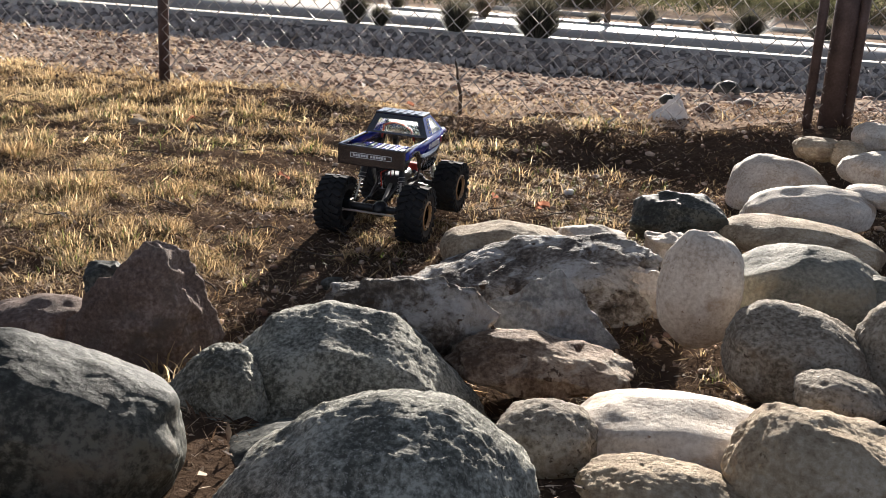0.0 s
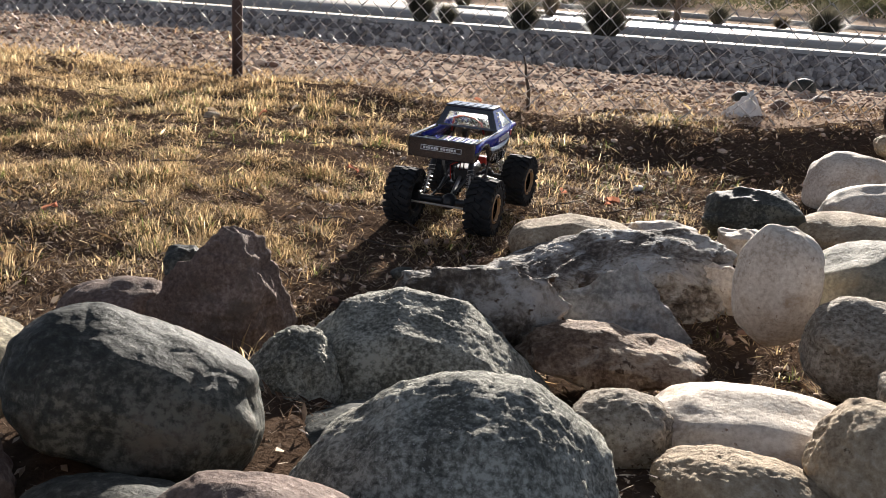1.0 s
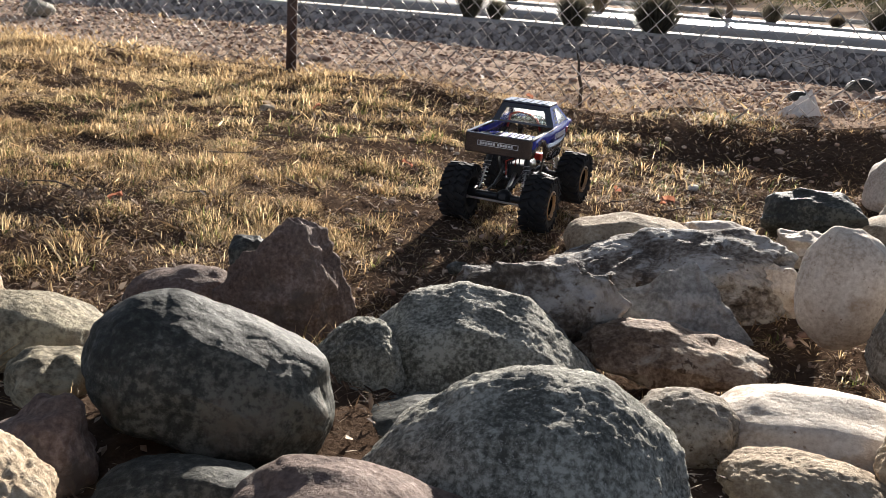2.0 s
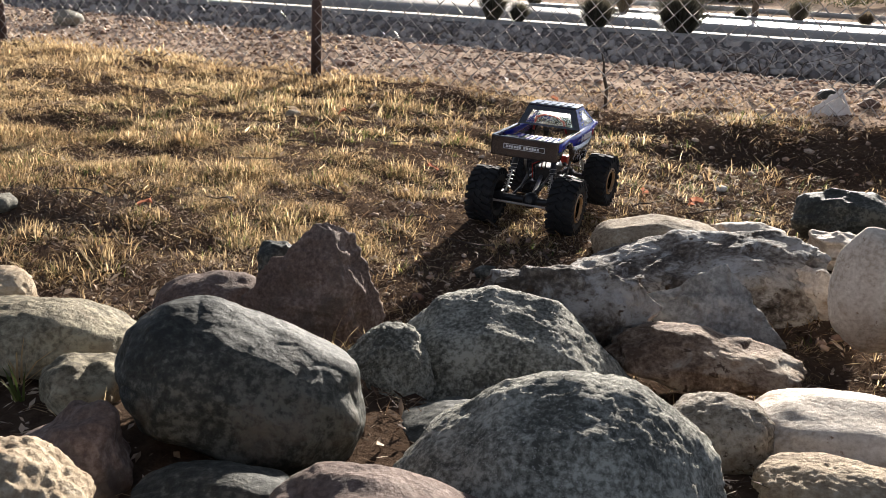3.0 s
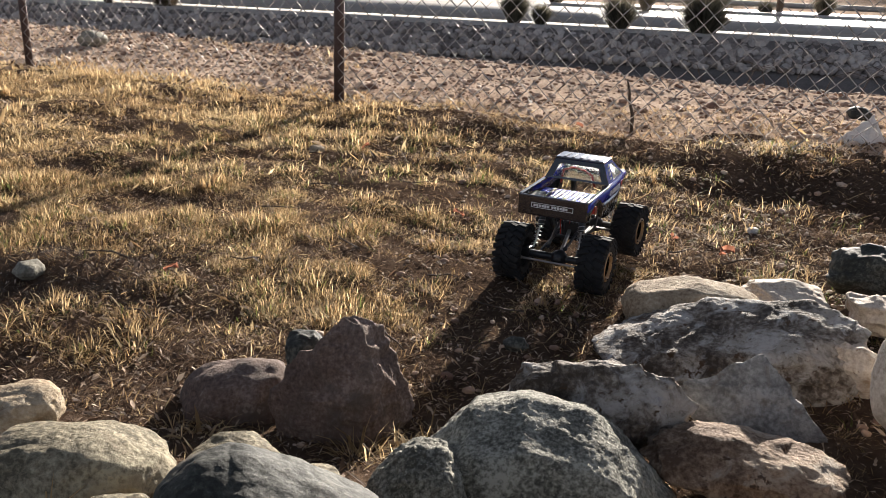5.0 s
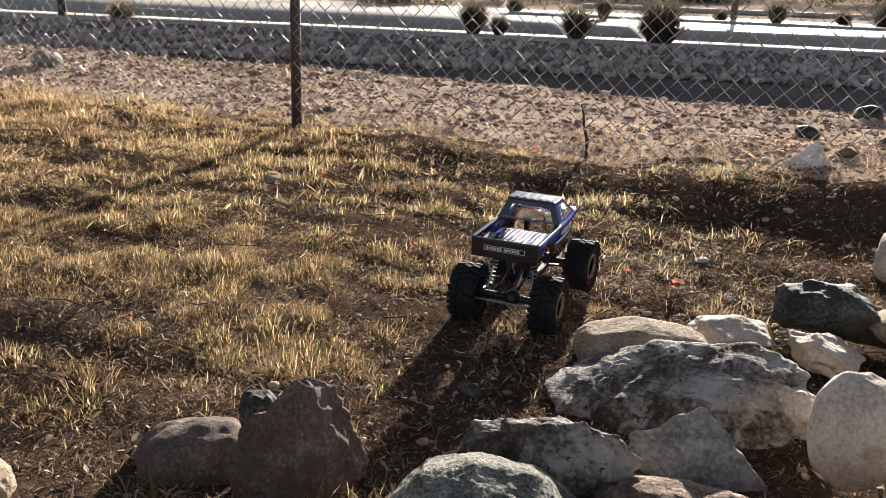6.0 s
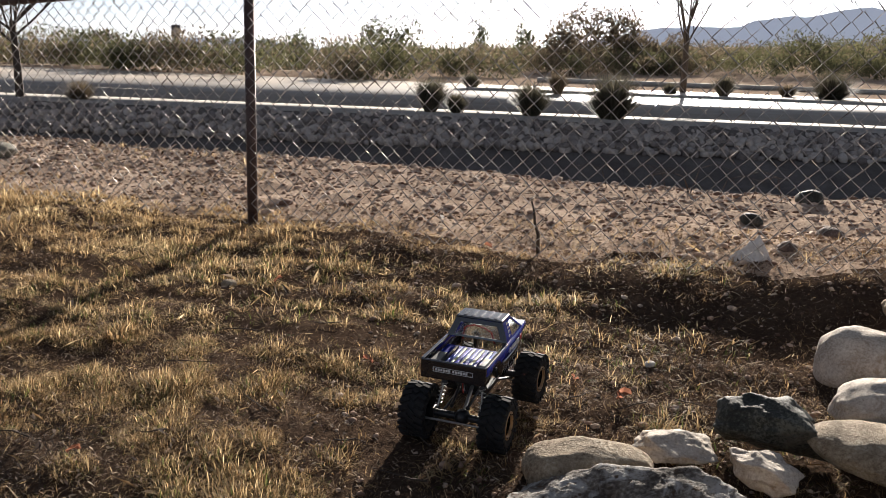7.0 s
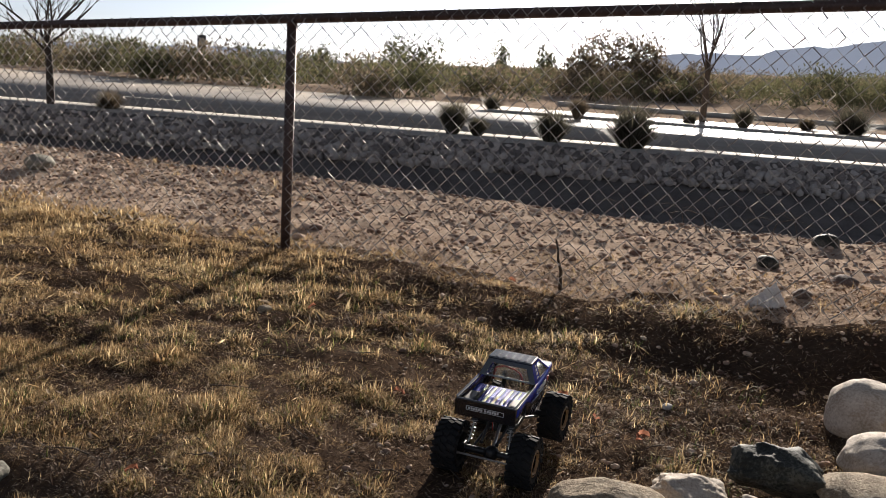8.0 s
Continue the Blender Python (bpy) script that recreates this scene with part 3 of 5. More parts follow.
boulder("brown_boulder", (-0.605, 1.333, 0.020), (0.098, 0.088, 0.066), 28, 10, "pink", 12)
boulder("grey_rock", (-0.484, 1.345, 0.121), (0.034, 0.030, 0.035), 24, 0, "slate", 13)
boulder("ridged_rock", (0.006, 1.345, 0.124), (0.150, 0.082, 0.072), 2, 0, "ridge", 14)
boulder("wedge_rock", (0.254, 1.458, 0.114), (0.116, 0.058, 0.064), -8, 0, "wedge", 16)
boulder("flat_slab", (0.222, 1.275, 0.092), (0.140, 0.080, 0.037), 4, 0, "tanang", 17, "flat")
boulder("large_slab", (0.226, 1.780, 0.062), (0.262, 0.160, 0.092), -6, 0, "slab", 18)
boulder("long_slab", (0.169, 1.982, 0.033), (0.154, 0.092, 0.072), -4, 4, "tan", 19)
boulder("white_slab", (0.391, 2.156, 0.039), (0.098, 0.079, 0.034), -10, 0, "paleang", 20)
boulder("white_boulder", (0.495, 1.484, 0.160), (0.070, 0.056, 0.105), -15, 0, "pale", 21)
boulder("white_rock", (0.459, 1.726, 0.065), (0.053, 0.042, 0.052), -13, 0, "paleang", 22)
boulder("white_rock", (0.571, 2.011, 0.070), (0.077, 0.061, 0.043), -16, 0, "paleang", 23)
boulder("dark_rock", (0.643, 2.227, 0.087), (0.132, 0.119, 0.065), -14, 0, "slate2", 24)
boulder("round_boulder", (1.031, 2.815, 0.055), (0.150, 0.135, 0.122), -19, -15, "pale", 25)
boulder("round_boulder", (0.975, 2.390, 0.112), (0.165, 0.115, 0.064), -14, 8, "pale", 26, "plank")
boulder("round_boulder", (0.877, 2.109, 0.096), (0.187, 0.131, 0.047), -20, 0, "tan", 27)
boulder("grey_boulder", (0.714, 1.595, 0.140), (0.133, 0.119, 0.083), -21, 0, "grey", 28)
boulder("speckled_boulder", (0.598, 1.287, 0.135), (0.104, 0.093, 0.074), -21, -8, "speck", 29)
boulder("speckled_rock", (0.599, 1.116, 0.158), (0.057, 0.052, 0.026), -25, 0, "speck", 30)
boulder("grey_boulder", (0.835, 1.538, 0.123), (0.075, 0.067, 0.076), -26, 0, "grey", 31)
boulder("speckled_boulder", (0.743, 1.253, 0.168), (0.074, 0.066, 0.085), -28, 0, "speck", 32)
boulder("tan_rock", (1.319, 3.049, 0.169), (0.056, 0.050, 0.050), -22, 0, "tan", 33)
boulder("tan_rock", (1.252, 3.149, 0.164), (0.085, 0.076, 0.041), -20, 0, "tan", 34)
boulder("pale_rock", (1.463, 3.177, 0.218), (0.088, 0.079, 0.051), -23, 0, "pale", 35)
boulder("pale_rock", (1.291, 2.735, 0.179), (0.114, 0.103, 0.056), -24, 0, "pale", 36)
boulder("pale_rock", (1.172, 2.408, 0.161), (0.093, 0.084, 0.030), -24, 0, "pale", 37)
boulder("long_boulder", (-0.586, 0.898, 0.154), (0.108, 0.076, 0.045), 39, -12, "slate3", 38)
boulder("grey_rock", (-0.472, 0.804, 0.154), (0.049, 0.044, 0.033), 37, 0, "slate3", 39)
boulder("brown_rock", (-0.379, 0.665, 0.174), (0.056, 0.047, 0.046), 38, -20, "pinkang", 40, "peak")
boulder("orange_rock", (-0.739, 0.978, 0.161), (0.055, 0.044, 0.032), 43, 0, "tan", 41)
boulder("tan_rock", (-0.300, 0.440, 0.232), (0.078, 0.064, 0.094), 24, -10, "tan", 42, "plank")
boulder("grey_rock", (-0.438, 1.003, 0.123), (0.059, 0.053, 0.028), 29, 0, "slate3", 43)
boulder("grey_rock", (-0.342, 1.019, 0.101), (0.049, 0.044, 0.013), 23, 0, "slate3", 44)
boulder("flat_grey_rock", (-0.235, 0.640, 0.162), (0.075, 0.050, 0.030), 14, 0, "slate", 45, "plank")
boulder("white_fence_rock", (0.892, 3.895, 0.128), (0.120, 0.084, 0.111), -12, 0, "wedge2", 47)

# ---- radio-controlled crawler truck standing on the lawn ----
def lathe(bm, profile, axis_x=0.0, sides=40):
    """Turns (x, radius) pairs about the x axis."""
    rings = []
    for x, r in profile:
        rings.append([bm.verts.new((axis_x + x, r * math.cos(2 * math.pi * k / sides), r * math.sin(2 * math.pi * k / sides))) for k in range(sides)])
    for a, b in zip(rings, rings[1:]):
        for k in range(sides):
            bm.faces.new((a[k], a[(k + 1) % sides], b[(k + 1) % sides], b[k]))
    return bm


def sheet(bm, quads, thick=0.0016):
    fs = []
    for q in quads:
        fs.append(bm.faces.new([bm.verts.new(p) for p in q]))
    bmesh.ops.remove_doubles(bm, verts=list(bm.verts), dist=0.0003)
    bmesh.ops.recalc_face_normals(bm, faces=list(bm.faces))
    if thick:
        bmesh.ops.solidify(bm, geom=list(bm.faces), thickness=thick)
    return bm


def wheel(truck, x, y, side, steer):
    R, W = 0.070, 0.031
    bm = bmesh.new()
    lathe(bm, [(-W + 0.006, 0.036), (-W, 0.040), (-W - 0.002, 0.052), (-W + 0.004, 0.063), (-W * 0.5, 0.0665), (0, 0.0672), (W * 0.5, 0.0665), (W - 0.004, 0.063), (W + 0.002, 0.052), (W, 0.040), (W - 0.006, 0.036)])
    n = 22
    for k in range(n):
        for row, (xc, hw, tilt) in enumerate(((-0.021, 0.0125, 0.35), (0.0, 0.009, -0.5), (0.021, 0.0125, -0.35))):
            a = 2 * math.pi * (k + (0.5 if row == 1 else 0.15 * row)) / n
            m = Matrix.Rotation(a, 4, "X") @ Matrix.Translation((xc, 0, 0.0672)) @ Matrix.Rotation(tilt, 4, "Z") @ Matrix.Diagonal((2 * hw, 0.0105, 0.0075, 1))
            bmesh.ops.create_cube(bm, size=1.0, matrix=m)
        for s in (-1, 1):
            m = Matrix.Rotation(2 * math.pi * (k + 0.4) / n, 4, "X") @ Matrix.Translation((s * (W - 0.0005), 0, 0.0605)) @ Matrix.Diagonal((0.006, 0.008, 0.010, 1))
            bmesh.ops.create_cube(bm, size=1.0, matrix=m)
    tyre = part("wheel", bm, RUBBER, truck)
    tyre.matrix_basis = pose(x, y, R, 0, 0, steer)
    bm = bmesh.new()
    o = side * (W - 0.004)
    lathe(bm, [(o, 0.0365), (o + side * 0.004, 0.0365), (o + side * 0.005, 0.033), (o + side * 0.003, 0.0275), (o - side * 0.002, 0.0268)])
    ring = part("beadlock_ring", bm, GOLD, tyre, "tan wheel ring with dark bolts", True)
    bm = bmesh.new()
    for k in range(8):
        a = 2 * math.pi * k / 8
        c = Vector((o + side * 0.004, 0.0315 * math.cos(a), 0.0315 * math.sin(a)))
        tube(bm, c, c + Vector((side * 0.004, 0, 0)), 0.0019, sides=6)
    part("bolts", bm, PLASTIC, tyre)
    bm = bmesh.new()
    lathe(bm, [(-side * W * 0.8, 0.037), (-side * W * 0.2, 0.030), (side * 0.004, 0.026), (side * 0.003, 0.010), (side * 0.012, 0.008), (side * 0.013, 0.001)], sides=28)
    for k in range(5):
        a = 2 * math.pi * k / 5
        tube(bm, (side * 0.006, 0.008 * math.cos(a), 0.008 * math.sin(a)), (side * 0.012, 0.028 * math.cos(a), 0.028 * math.sin(a)), 0.004, sides=6)
    part("rim", bm, PLASTIC, tyre, smooth=True)


def shock(truck, low, high):
    low, high = Vector(low), Vector(high)
    d = high - low
    bm = bmesh.new()
    tube(bm, low + d * 0.45, high, 0.0075, sides=14)
    tube(bm, low + d * 0.93, high + d * 0.03, 0.0085, sides=14)
    body = part("shock", bm, PLASTIC, truck, smooth=False)
    bm = bmesh.new()
    tube(bm, low, low + d * 0.5, 0.0022, sides=8)
    part("shaft", bm, METAL, body)
    q = d.to_track_quat("Z", "Y")
    pts = [low + d * (0.06 + 0.55 * t / 60) + q @ Vector((0.0085 * math.cos(t * 0.73), 0.0085 * math.sin(t * 0.73), 0)) for t in range(61)]
    bm = bmesh.new()
    pipe(bm, pts, 0.0009, 5)
    part("spring", bm, METAL, body, "bare steel coil spring", True)


def rods(truck, name, ends, r, mat, label=""):
    for a, b in ends:
        bm = bmesh.new()
        tube(bm, a, b, r, sides=10)
        for p in (a, b):
            bmesh.ops.create_icosphere(bm, subdivisions=1, radius=r * 1.7, matrix=Matrix.Translation(p))
        part(name, bm, mat, truck, label)


def build_truck(at):
    truck = thing("crawler_truck", at, "blue and black radio-controlled rock crawler truck on large black knobbly tyres", "toy truck")
    rs = random.Random(5)
    for y, steer in ((-0.165, 0), (0.165, -4)):
        for s in (-1, 1):
            wheel(truck, s * 0.105, y, s, steer)
    # axles, links, shocks, chassis
    for y in (-0.165, 0.165):
        bm = bmesh.new()
        tube(bm, (-0.085, y, 0.070), (0.085, y, 0.070), 0.0095, sides=14)
        bmesh.ops.create_uvsphere(bm, u_segments=14, v_segments=10, radius=0.021, matrix=Matrix.Translation((0.012, y, 0.070)))
        for s in (-1, 1):
            box(bm, s * 0.074 - 0.011, s * 0.074 + 0.011, y - 0.013, y + 0.013, 0.055, 0.086, 0.003)
        part("axle", bm, PLASTIC, truck)
    rods(truck, "steering_rod", [((-0.075, -0.197, 0.066), (0.075, -0.197, 0.066)), ((-0.07, 0.192, 0.070), (0.07, 0.192, 0.070))], 0.0028, METAL, "bare metal steering rod")
    links = []
    for s in (-1, 1):
        for f in (-1, 1):
            links += [((s * 0.05, f * 0.155, 0.062), (s * 0.034, f * 0.045, 0.096)), ((s * 0.022, f * 0.155, 0.092), (s * 0.03, f * 0.05, 0.125))]
    rods(truck, "link", links, 0.0038, PLASTIC)
    for s in (-1, 1):
        for f in (-1, 1):
            shock(truck, (s * 0.058, f * 0.160, 0.084), (s * 0.046, f * 0.105, 0.198))
    for s in (-1, 1):
        bm = bmesh.new()
        pts = [(0.100, 0.150), (0.108, 0.196), (0.094, 0.200), (0.072, 0.135), (0.045, 0.102), (-0.045, 0.102), (-0.072, 0.135), (-0.094, 0.200), (-0.108, 0.196), (-0.100, 0.150), (-0.055, 0.090), (0.055, 0.090)]
        f = bm.faces.new([bm.verts.new((s * 0.036, y, z)) for y, z in pts])
        ex = bmesh.ops.extrude_face_region(bm, geom=[f])
        bmesh.ops.translate(bm, verts=[v for v in ex["geom"] if isinstance(v, bmesh.types.BMVert)], vec=(s * 0.004, 0, 0))
        part("chassis_plate", bm, PLASTIC, truck)
    bm = bmesh.new()
    box(bm, -0.036, 0.036, -0.06, 0.06, 0.086, 0.094, 0.002)
    part("skid_plate", bm, PLASTIC, truck)
    bm = bmesh.new()
    box(bm, -0.022, 0.022, -0.055, 0.02, 0.094, 0.132, 0.004)
    tube(bm, (0.0, 0.02, 0.113), (0.0, 0.075, 0.113), 0.018, sides=18)
    part("motor", bm, PLASTIC, truck)
    bm = bmesh.new()
    box(bm, -0.030, 0.012, 0.135, 0.160, 0.100, 0.128, 0.003)
    part("servo", bm, RED, truck, "red steering servo")
    bm = bmesh.new()
    tube(bm, (0, -0.055, 0.108), (0.010, -0.150, 0.076), 0.005, sides=10)
    part("drive_shaft", bm, METAL, truck)
    for k in range(3):
        bm = bmesh.new()
        a = Vector((0.01 * k - 0.01, -0.06, 0.13))
        pipe(bm, [a, a + Vector((0.01, -0.03, 0.03)), a + Vector((-0.01, -0.05, 0.02)), a + Vector((0.0, -0.07, -0.01))], 0.0016, 6)
        part("cable", bm, RED if k == 1 else PLASTIC, truck)

    # painted shell
    shell_parts = set(truck.children)
    stations = [(-0.236, 0.165, 0.216, 0.083), (-0.205, 0.163, 0.217, 0.085), (-0.196, 0.178, 0.217, 0.086), (-0.165, 0.193, 0.218, 0.086), (-0.128, 0.182, 0.219, 0.086), (-0.110, 0.150, 0.220, 0.086),
                (-0.060, 0.134, 0.221, 0.085), (0.000, 0.129, 0.222, 0.084), (0.065, 0.130, 0.223, 0.083), (0.105, 0.146, 0.224, 0.082), (0.124, 0.182, 0.225, 0.081), (0.165, 0.196, 0.219, 0.078), (0.205, 0.187, 0.211, 0.074), (0.230, 0.180, 0.203, 0.068)]
    for s in (-1, 1):
        quads, lower = [], []
        for (y0, a0, b0, w0), (y1, a1, b1, w1) in zip(stations, stations[1:]):
            m0, m1 = a0 + (b0 - a0) * 0.55, a1 + (b1 - a1) * 0.55
            quads.append([(s * (w0 + 0.003), y0, m0), (s * (w1 + 0.003), y1, m1), (s * w1, y1, b1), (s * w0, y0, b0)])
            lower.append([(s * (w0 - 0.002), y0, a0), (s * (w1 - 0.002), y1, a1), (s * (w1 + 0.003), y1, m1), (s * (w0 + 0.003), y0, m0)])
        side = part("side_panel", sheet(bmesh.new(), quads), BLUE, truck, "glossy deep blue side panel", True)
        part("lower_panel", sheet(bmesh.new(), lower), BLACK, side, "black lower side panel", True)
        # pale scratch-like streaks hanging over the lower side
        bm = bmesh.new()
        for _ in range(70):
            y = rs.uniform(-0.10, 0.118)
            low = np.interp(y, [q[0] for q in stations], [q[1] for q in stations])
            z = rs.uniform(low + 0.012, low + 0.040)
            dy, dz = rs.uniform(-0.006, 0.008), rs.uniform(0.010, 0.026)
            w = rs.uniform(0.0004, 0.0009)
            x = s * (0.0885 if s > 0 else 0.0885)
            bm.faces.new([bm.verts.new((x, y - w, z)), bm.verts.new((x, y + w, z)), bm.verts.new((x, y + dy + 0.0003, z - dz * 0.55)), bm.verts.new((x, y + dy, z - dz * 0.55))])
        part("streak_decal", bm, WHITE, side)
        bm = bmesh.new()
        for k in range(9):
            y = 0.078 - 0.0115 * k
            box(bm, s * 0.0878 - 0.0006, s * 0.0878 + 0.0006, y - 0.0095, y - 0.0005, 0.188 if k != 7 else 0.194, 0.203 if k != 7 else 0.197)
        part("name_bar", bm, WHITE, side, "white bars of a name decal")
        bm = bmesh.new()
        box(bm, s * 0.0876 - 0.0006, s * 0.0876 + 0.0006, 0.093, 0.106, 0.190, 0.207, 0.0003)
        part("badge", bm, RED, side, "small red badge")
        # cab side frame with its window
        def P(y, z):
            return (s * (0.0835 - 0.0205 * (z - 0.222) / 0.065), y, z)
        A, B, C, D = P(-0.035, 0.221), P(-0.018, 0.287), P(0.055, 0.287), P(0.128, 0.224)
        a, b, c, d = P(0.020, 0.227), P(0.026, 0.276), P(0.056, 0.276), P(0.111, 0.229)
        cab = part("cab_side", sheet(bmesh.new(), [[A, B, b, a], [B, C, c, b], [C, D, d, c], [D, A, a, d]], 0.002), BLUE, truck, "blue cab pillar and door frame")
        pane = part("side_window", sheet(bmesh.new(), [[a, b, c, d]], 0.0006), GLASS, cab, "clear plastic side window")
        pane.visible_shadow = False
        bm = bmesh.new()
        for k in range(4):
            z = 0.232 + 0.0125 * k
            x0 = 0.0845 - 0.0205 * (z + 0.004 - 0.222) / 0.065
            y = -0.006 + 0.010 * k / 3
            box(bm, s * x0 - 0.0005, s * x0 + 0.0005, y, y + 0.011, z, z + 0.008 if k != 1 else z + 0.010)
        part("sticker", bm, WHITE, cab)

    def Q(s, y, z):
        return (s * (0.0835 - 0.0205 * (z - 0.222) / 0.065), y, z)
    # cab rear wall
    o = [Q(-1, -0.035, 0.221), Q(1, -0.035, 0.221), Q(1, -0.018, 0.287), Q(-1, -0.018, 0.287)]
    i = [(-0.064, -0.0335, 0.228), (0.064, -0.0335, 0.228), (0.050, -0.0225, 0.270), (-0.050, -0.0225, 0.270)]
    back = part("cab_rear", sheet(bmesh.new(), [[o[k], o[(k + 1) % 4], i[(k + 1) % 4], i[k]] for k in range(4)], 0.002), BLACK, truck, "black rear cab frame")
    part("rear_window", sheet(bmesh.new(), [i], 0.0006), GLASS, back, "clear plastic rear window").visible_shadow = False
    o = [Q(1, 0.128, 0.224), Q(-1, 0.128, 0.224), Q(-1, 0.055, 0.287), Q(1, 0.055, 0.287)]
    i = [(0.066, 0.121, 0.230), (-0.066, 0.121, 0.230), (-0.050, 0.064, 0.279), (0.050, 0.064, 0.279)]
    front = part("windshield_frame", sheet(bmesh.new(), [[o[k], o[(k + 1) % 4], i[(k + 1) % 4], i[k]] for k in range(4)], 0.002), BLACK, truck)
    part("windshield", sheet(bmesh.new(), [i], 0.0006), GLASS, front, "clear plastic windshield").visible_shadow = False
    bm = bmesh.new()
    box(bm, -0.064, 0.064, -0.020, 0.057, 0.284, 0.291, 0.003)
    roof = part("roof", bm, BLACK, truck, "glossy black ribbed roof")
    for k in range(5):
        bm = bmesh.new()
        x = -0.042 + 0.021 * k
        box(bm, x - 0.004, x + 0.004, -0.012, 0.046, 0.2895, 0.2925, 0.001)
        part("roof_rib", bm, BLACK, roof)
    # hood and nose
    quads = []
    rows = [(0.127, 0.2255, 0.081), (0.150, 0.2250, 0.079), (0.190, 0.2185, 0.075), (0.222, 0.2090, 0.070), (0.231, 0.2020, 0.066)]
    us = [-1, -0.62, -0.5, 0.5, 0.62, 1]
    for (y0, z0, w0), (y1, z1, w1) in zip(rows, rows[1:]):
        for u0, u1 in zip(us, us[1:]):
            def h(u, z):
                return z + (0.005 if abs(u) < 0.6 else 0.0)
            quads.append([(u0 * w0, y0, h(u0, z0)), (u1 * w0, y0, h(u1, z0)), (u1 * w1, y1, h(u1, z1)), (u0 * w1, y1, h(u0, z1))])
    part("hood", sheet(bmesh.new(), quads), SILVER, truck, "silver hood with a raised centre")
    bm = bmesh.new()
    box(bm, -0.066, 0.066, 0.220, 0.233, 0.176, 0.203, 0.004)
    nose = part("nose", bm, BLACK, truck)
    for s in (-1, 1):
        bm = bmesh.new()
        box(bm, s * 0.050 - 0.013, s * 0.050 + 0.013, 0.232, 0.2345, 0.184, 0.198, 0.001)
        part("headlight", bm, WHITE, nose)
    # cargo bed
    bm = bmesh.new()
    box(bm, -0.080, 0.080, -0.232, -0.036, 0.186, 0.190, 0.001)
    bed = part("bed_floor", bm, BLUE, truck, "blue ribbed cargo bed floor")
    for k in range(11):
        bm = bmesh.new()
        x = -0.060 + 0.012 * k
        box(bm, x - 0.0035, x + 0.0035, -0.222, -0.050, 0.1895, 0.1935, 0.001)
        part("bed_rib", bm, PLASTIC if k % 2 else BLUE, bed)
    for s in (-1, 1):
        bm = bmesh.new()
        box(bm, s * 0.064 - 0.015, s * 0.064 + 0.015, -0.200, -0.130, 0.189, 0.203, 0.004)
        part("wheel_well", bm, PLASTIC, bed)
        bm = bmesh.new()
        box(bm, s * 0.0815 - 0.0045, s * 0.0815 + 0.0045, -0.236, -0.034, 0.2145, 0.2205, 0.002)
        part("bed_rail", bm, BLACK, bed)
    bm = bmesh.new()
    box(bm, -0.085, 0.085, -0.241, -0.2325, 0.164, 0.2195, 0.003)
    gate = part("tailgate", bm, BLACK, truck, "black tailgate with a white-framed name plate")
    bm = bmesh.new()
    for x0, x1, z0, z1 in ((-0.052, 0.052, 0.1985, 0.1998), (-0.052, 0.052, 0.1860, 0.1873), (-0.052, -0.0507, 0.1860, 0.1998), (0.0507, 0.052, 0.1860, 0.1998)):
        box(bm, x0, x1, -0.2418, -0.2408, z0, z1)
    part("plate_frame", bm, WHITE, gate)
    bm = bmesh.new()
    for k in range(12):
        x = -0.046 + 0.0068 * k + (0.004 if k > 5 else 0)
        box(bm, x, x + 0.0052, -0.2418, -0.2408, 0.1895, 0.1962)
    part("name_bar", bm, WHITE, gate)
    # roll hoop and seat tops seen through the windows
    bm = bmesh.new()
    pipe(bm, [(-0.05, 0.0, 0.20), (-0.045, 0.0, 0.243), (-0.02, 0.0, 0.255), (0.01, 0.0, 0.25), (0.03, 0.0, 0.235), (0.04, 0.0, 0.20)], 0.003, 8)
    part("inner_hoop", bm, RED, truck, "red antenna tube behind the window", True)
    # the shell sits high on its posts and is short at the tail
    for ob in truck.children:
        if ob not in shell_parts:
            for o in (ob, *ob.children_recursive):
                for v in o.data.vertices:
                    v.co.z += float(np.interp(v.co.z, [0.17, 0.216, 0.287], [0.021, 0.015, -0.002]))
                    v.co.y *= 0.91
    return truck


build_truck(pose(-0.128, 2.290, 0.006, 0.5, 0, -11))

# ---- ditch bank of dumped stones ----
def stone_mesh(seed, size=1.0, detail=1):
    rs = random.Random(seed)
    bm = bmesh.new()
    bmesh.ops.create_icosphere(bm, subdivisions=detail, radius=1.0)
    planes = [(Vector((rs.gauss(0, 1), rs.gauss(0, 1), rs.gauss(0, 1))).normalized(), rs.uniform(0.5, 0.85)) for _ in range(7)]
    for v in bm.verts:
        p = v.co * rs.uniform(0.92, 1.08)
        for d, k in planes:
            s = p.dot(d)
            if s > k:
                p = p - d * (s - k)
        v.co = p * size
    me = bpy.data.meshes.new("stone")
    bm.to_mesh(me)
    bm.free()
    return me


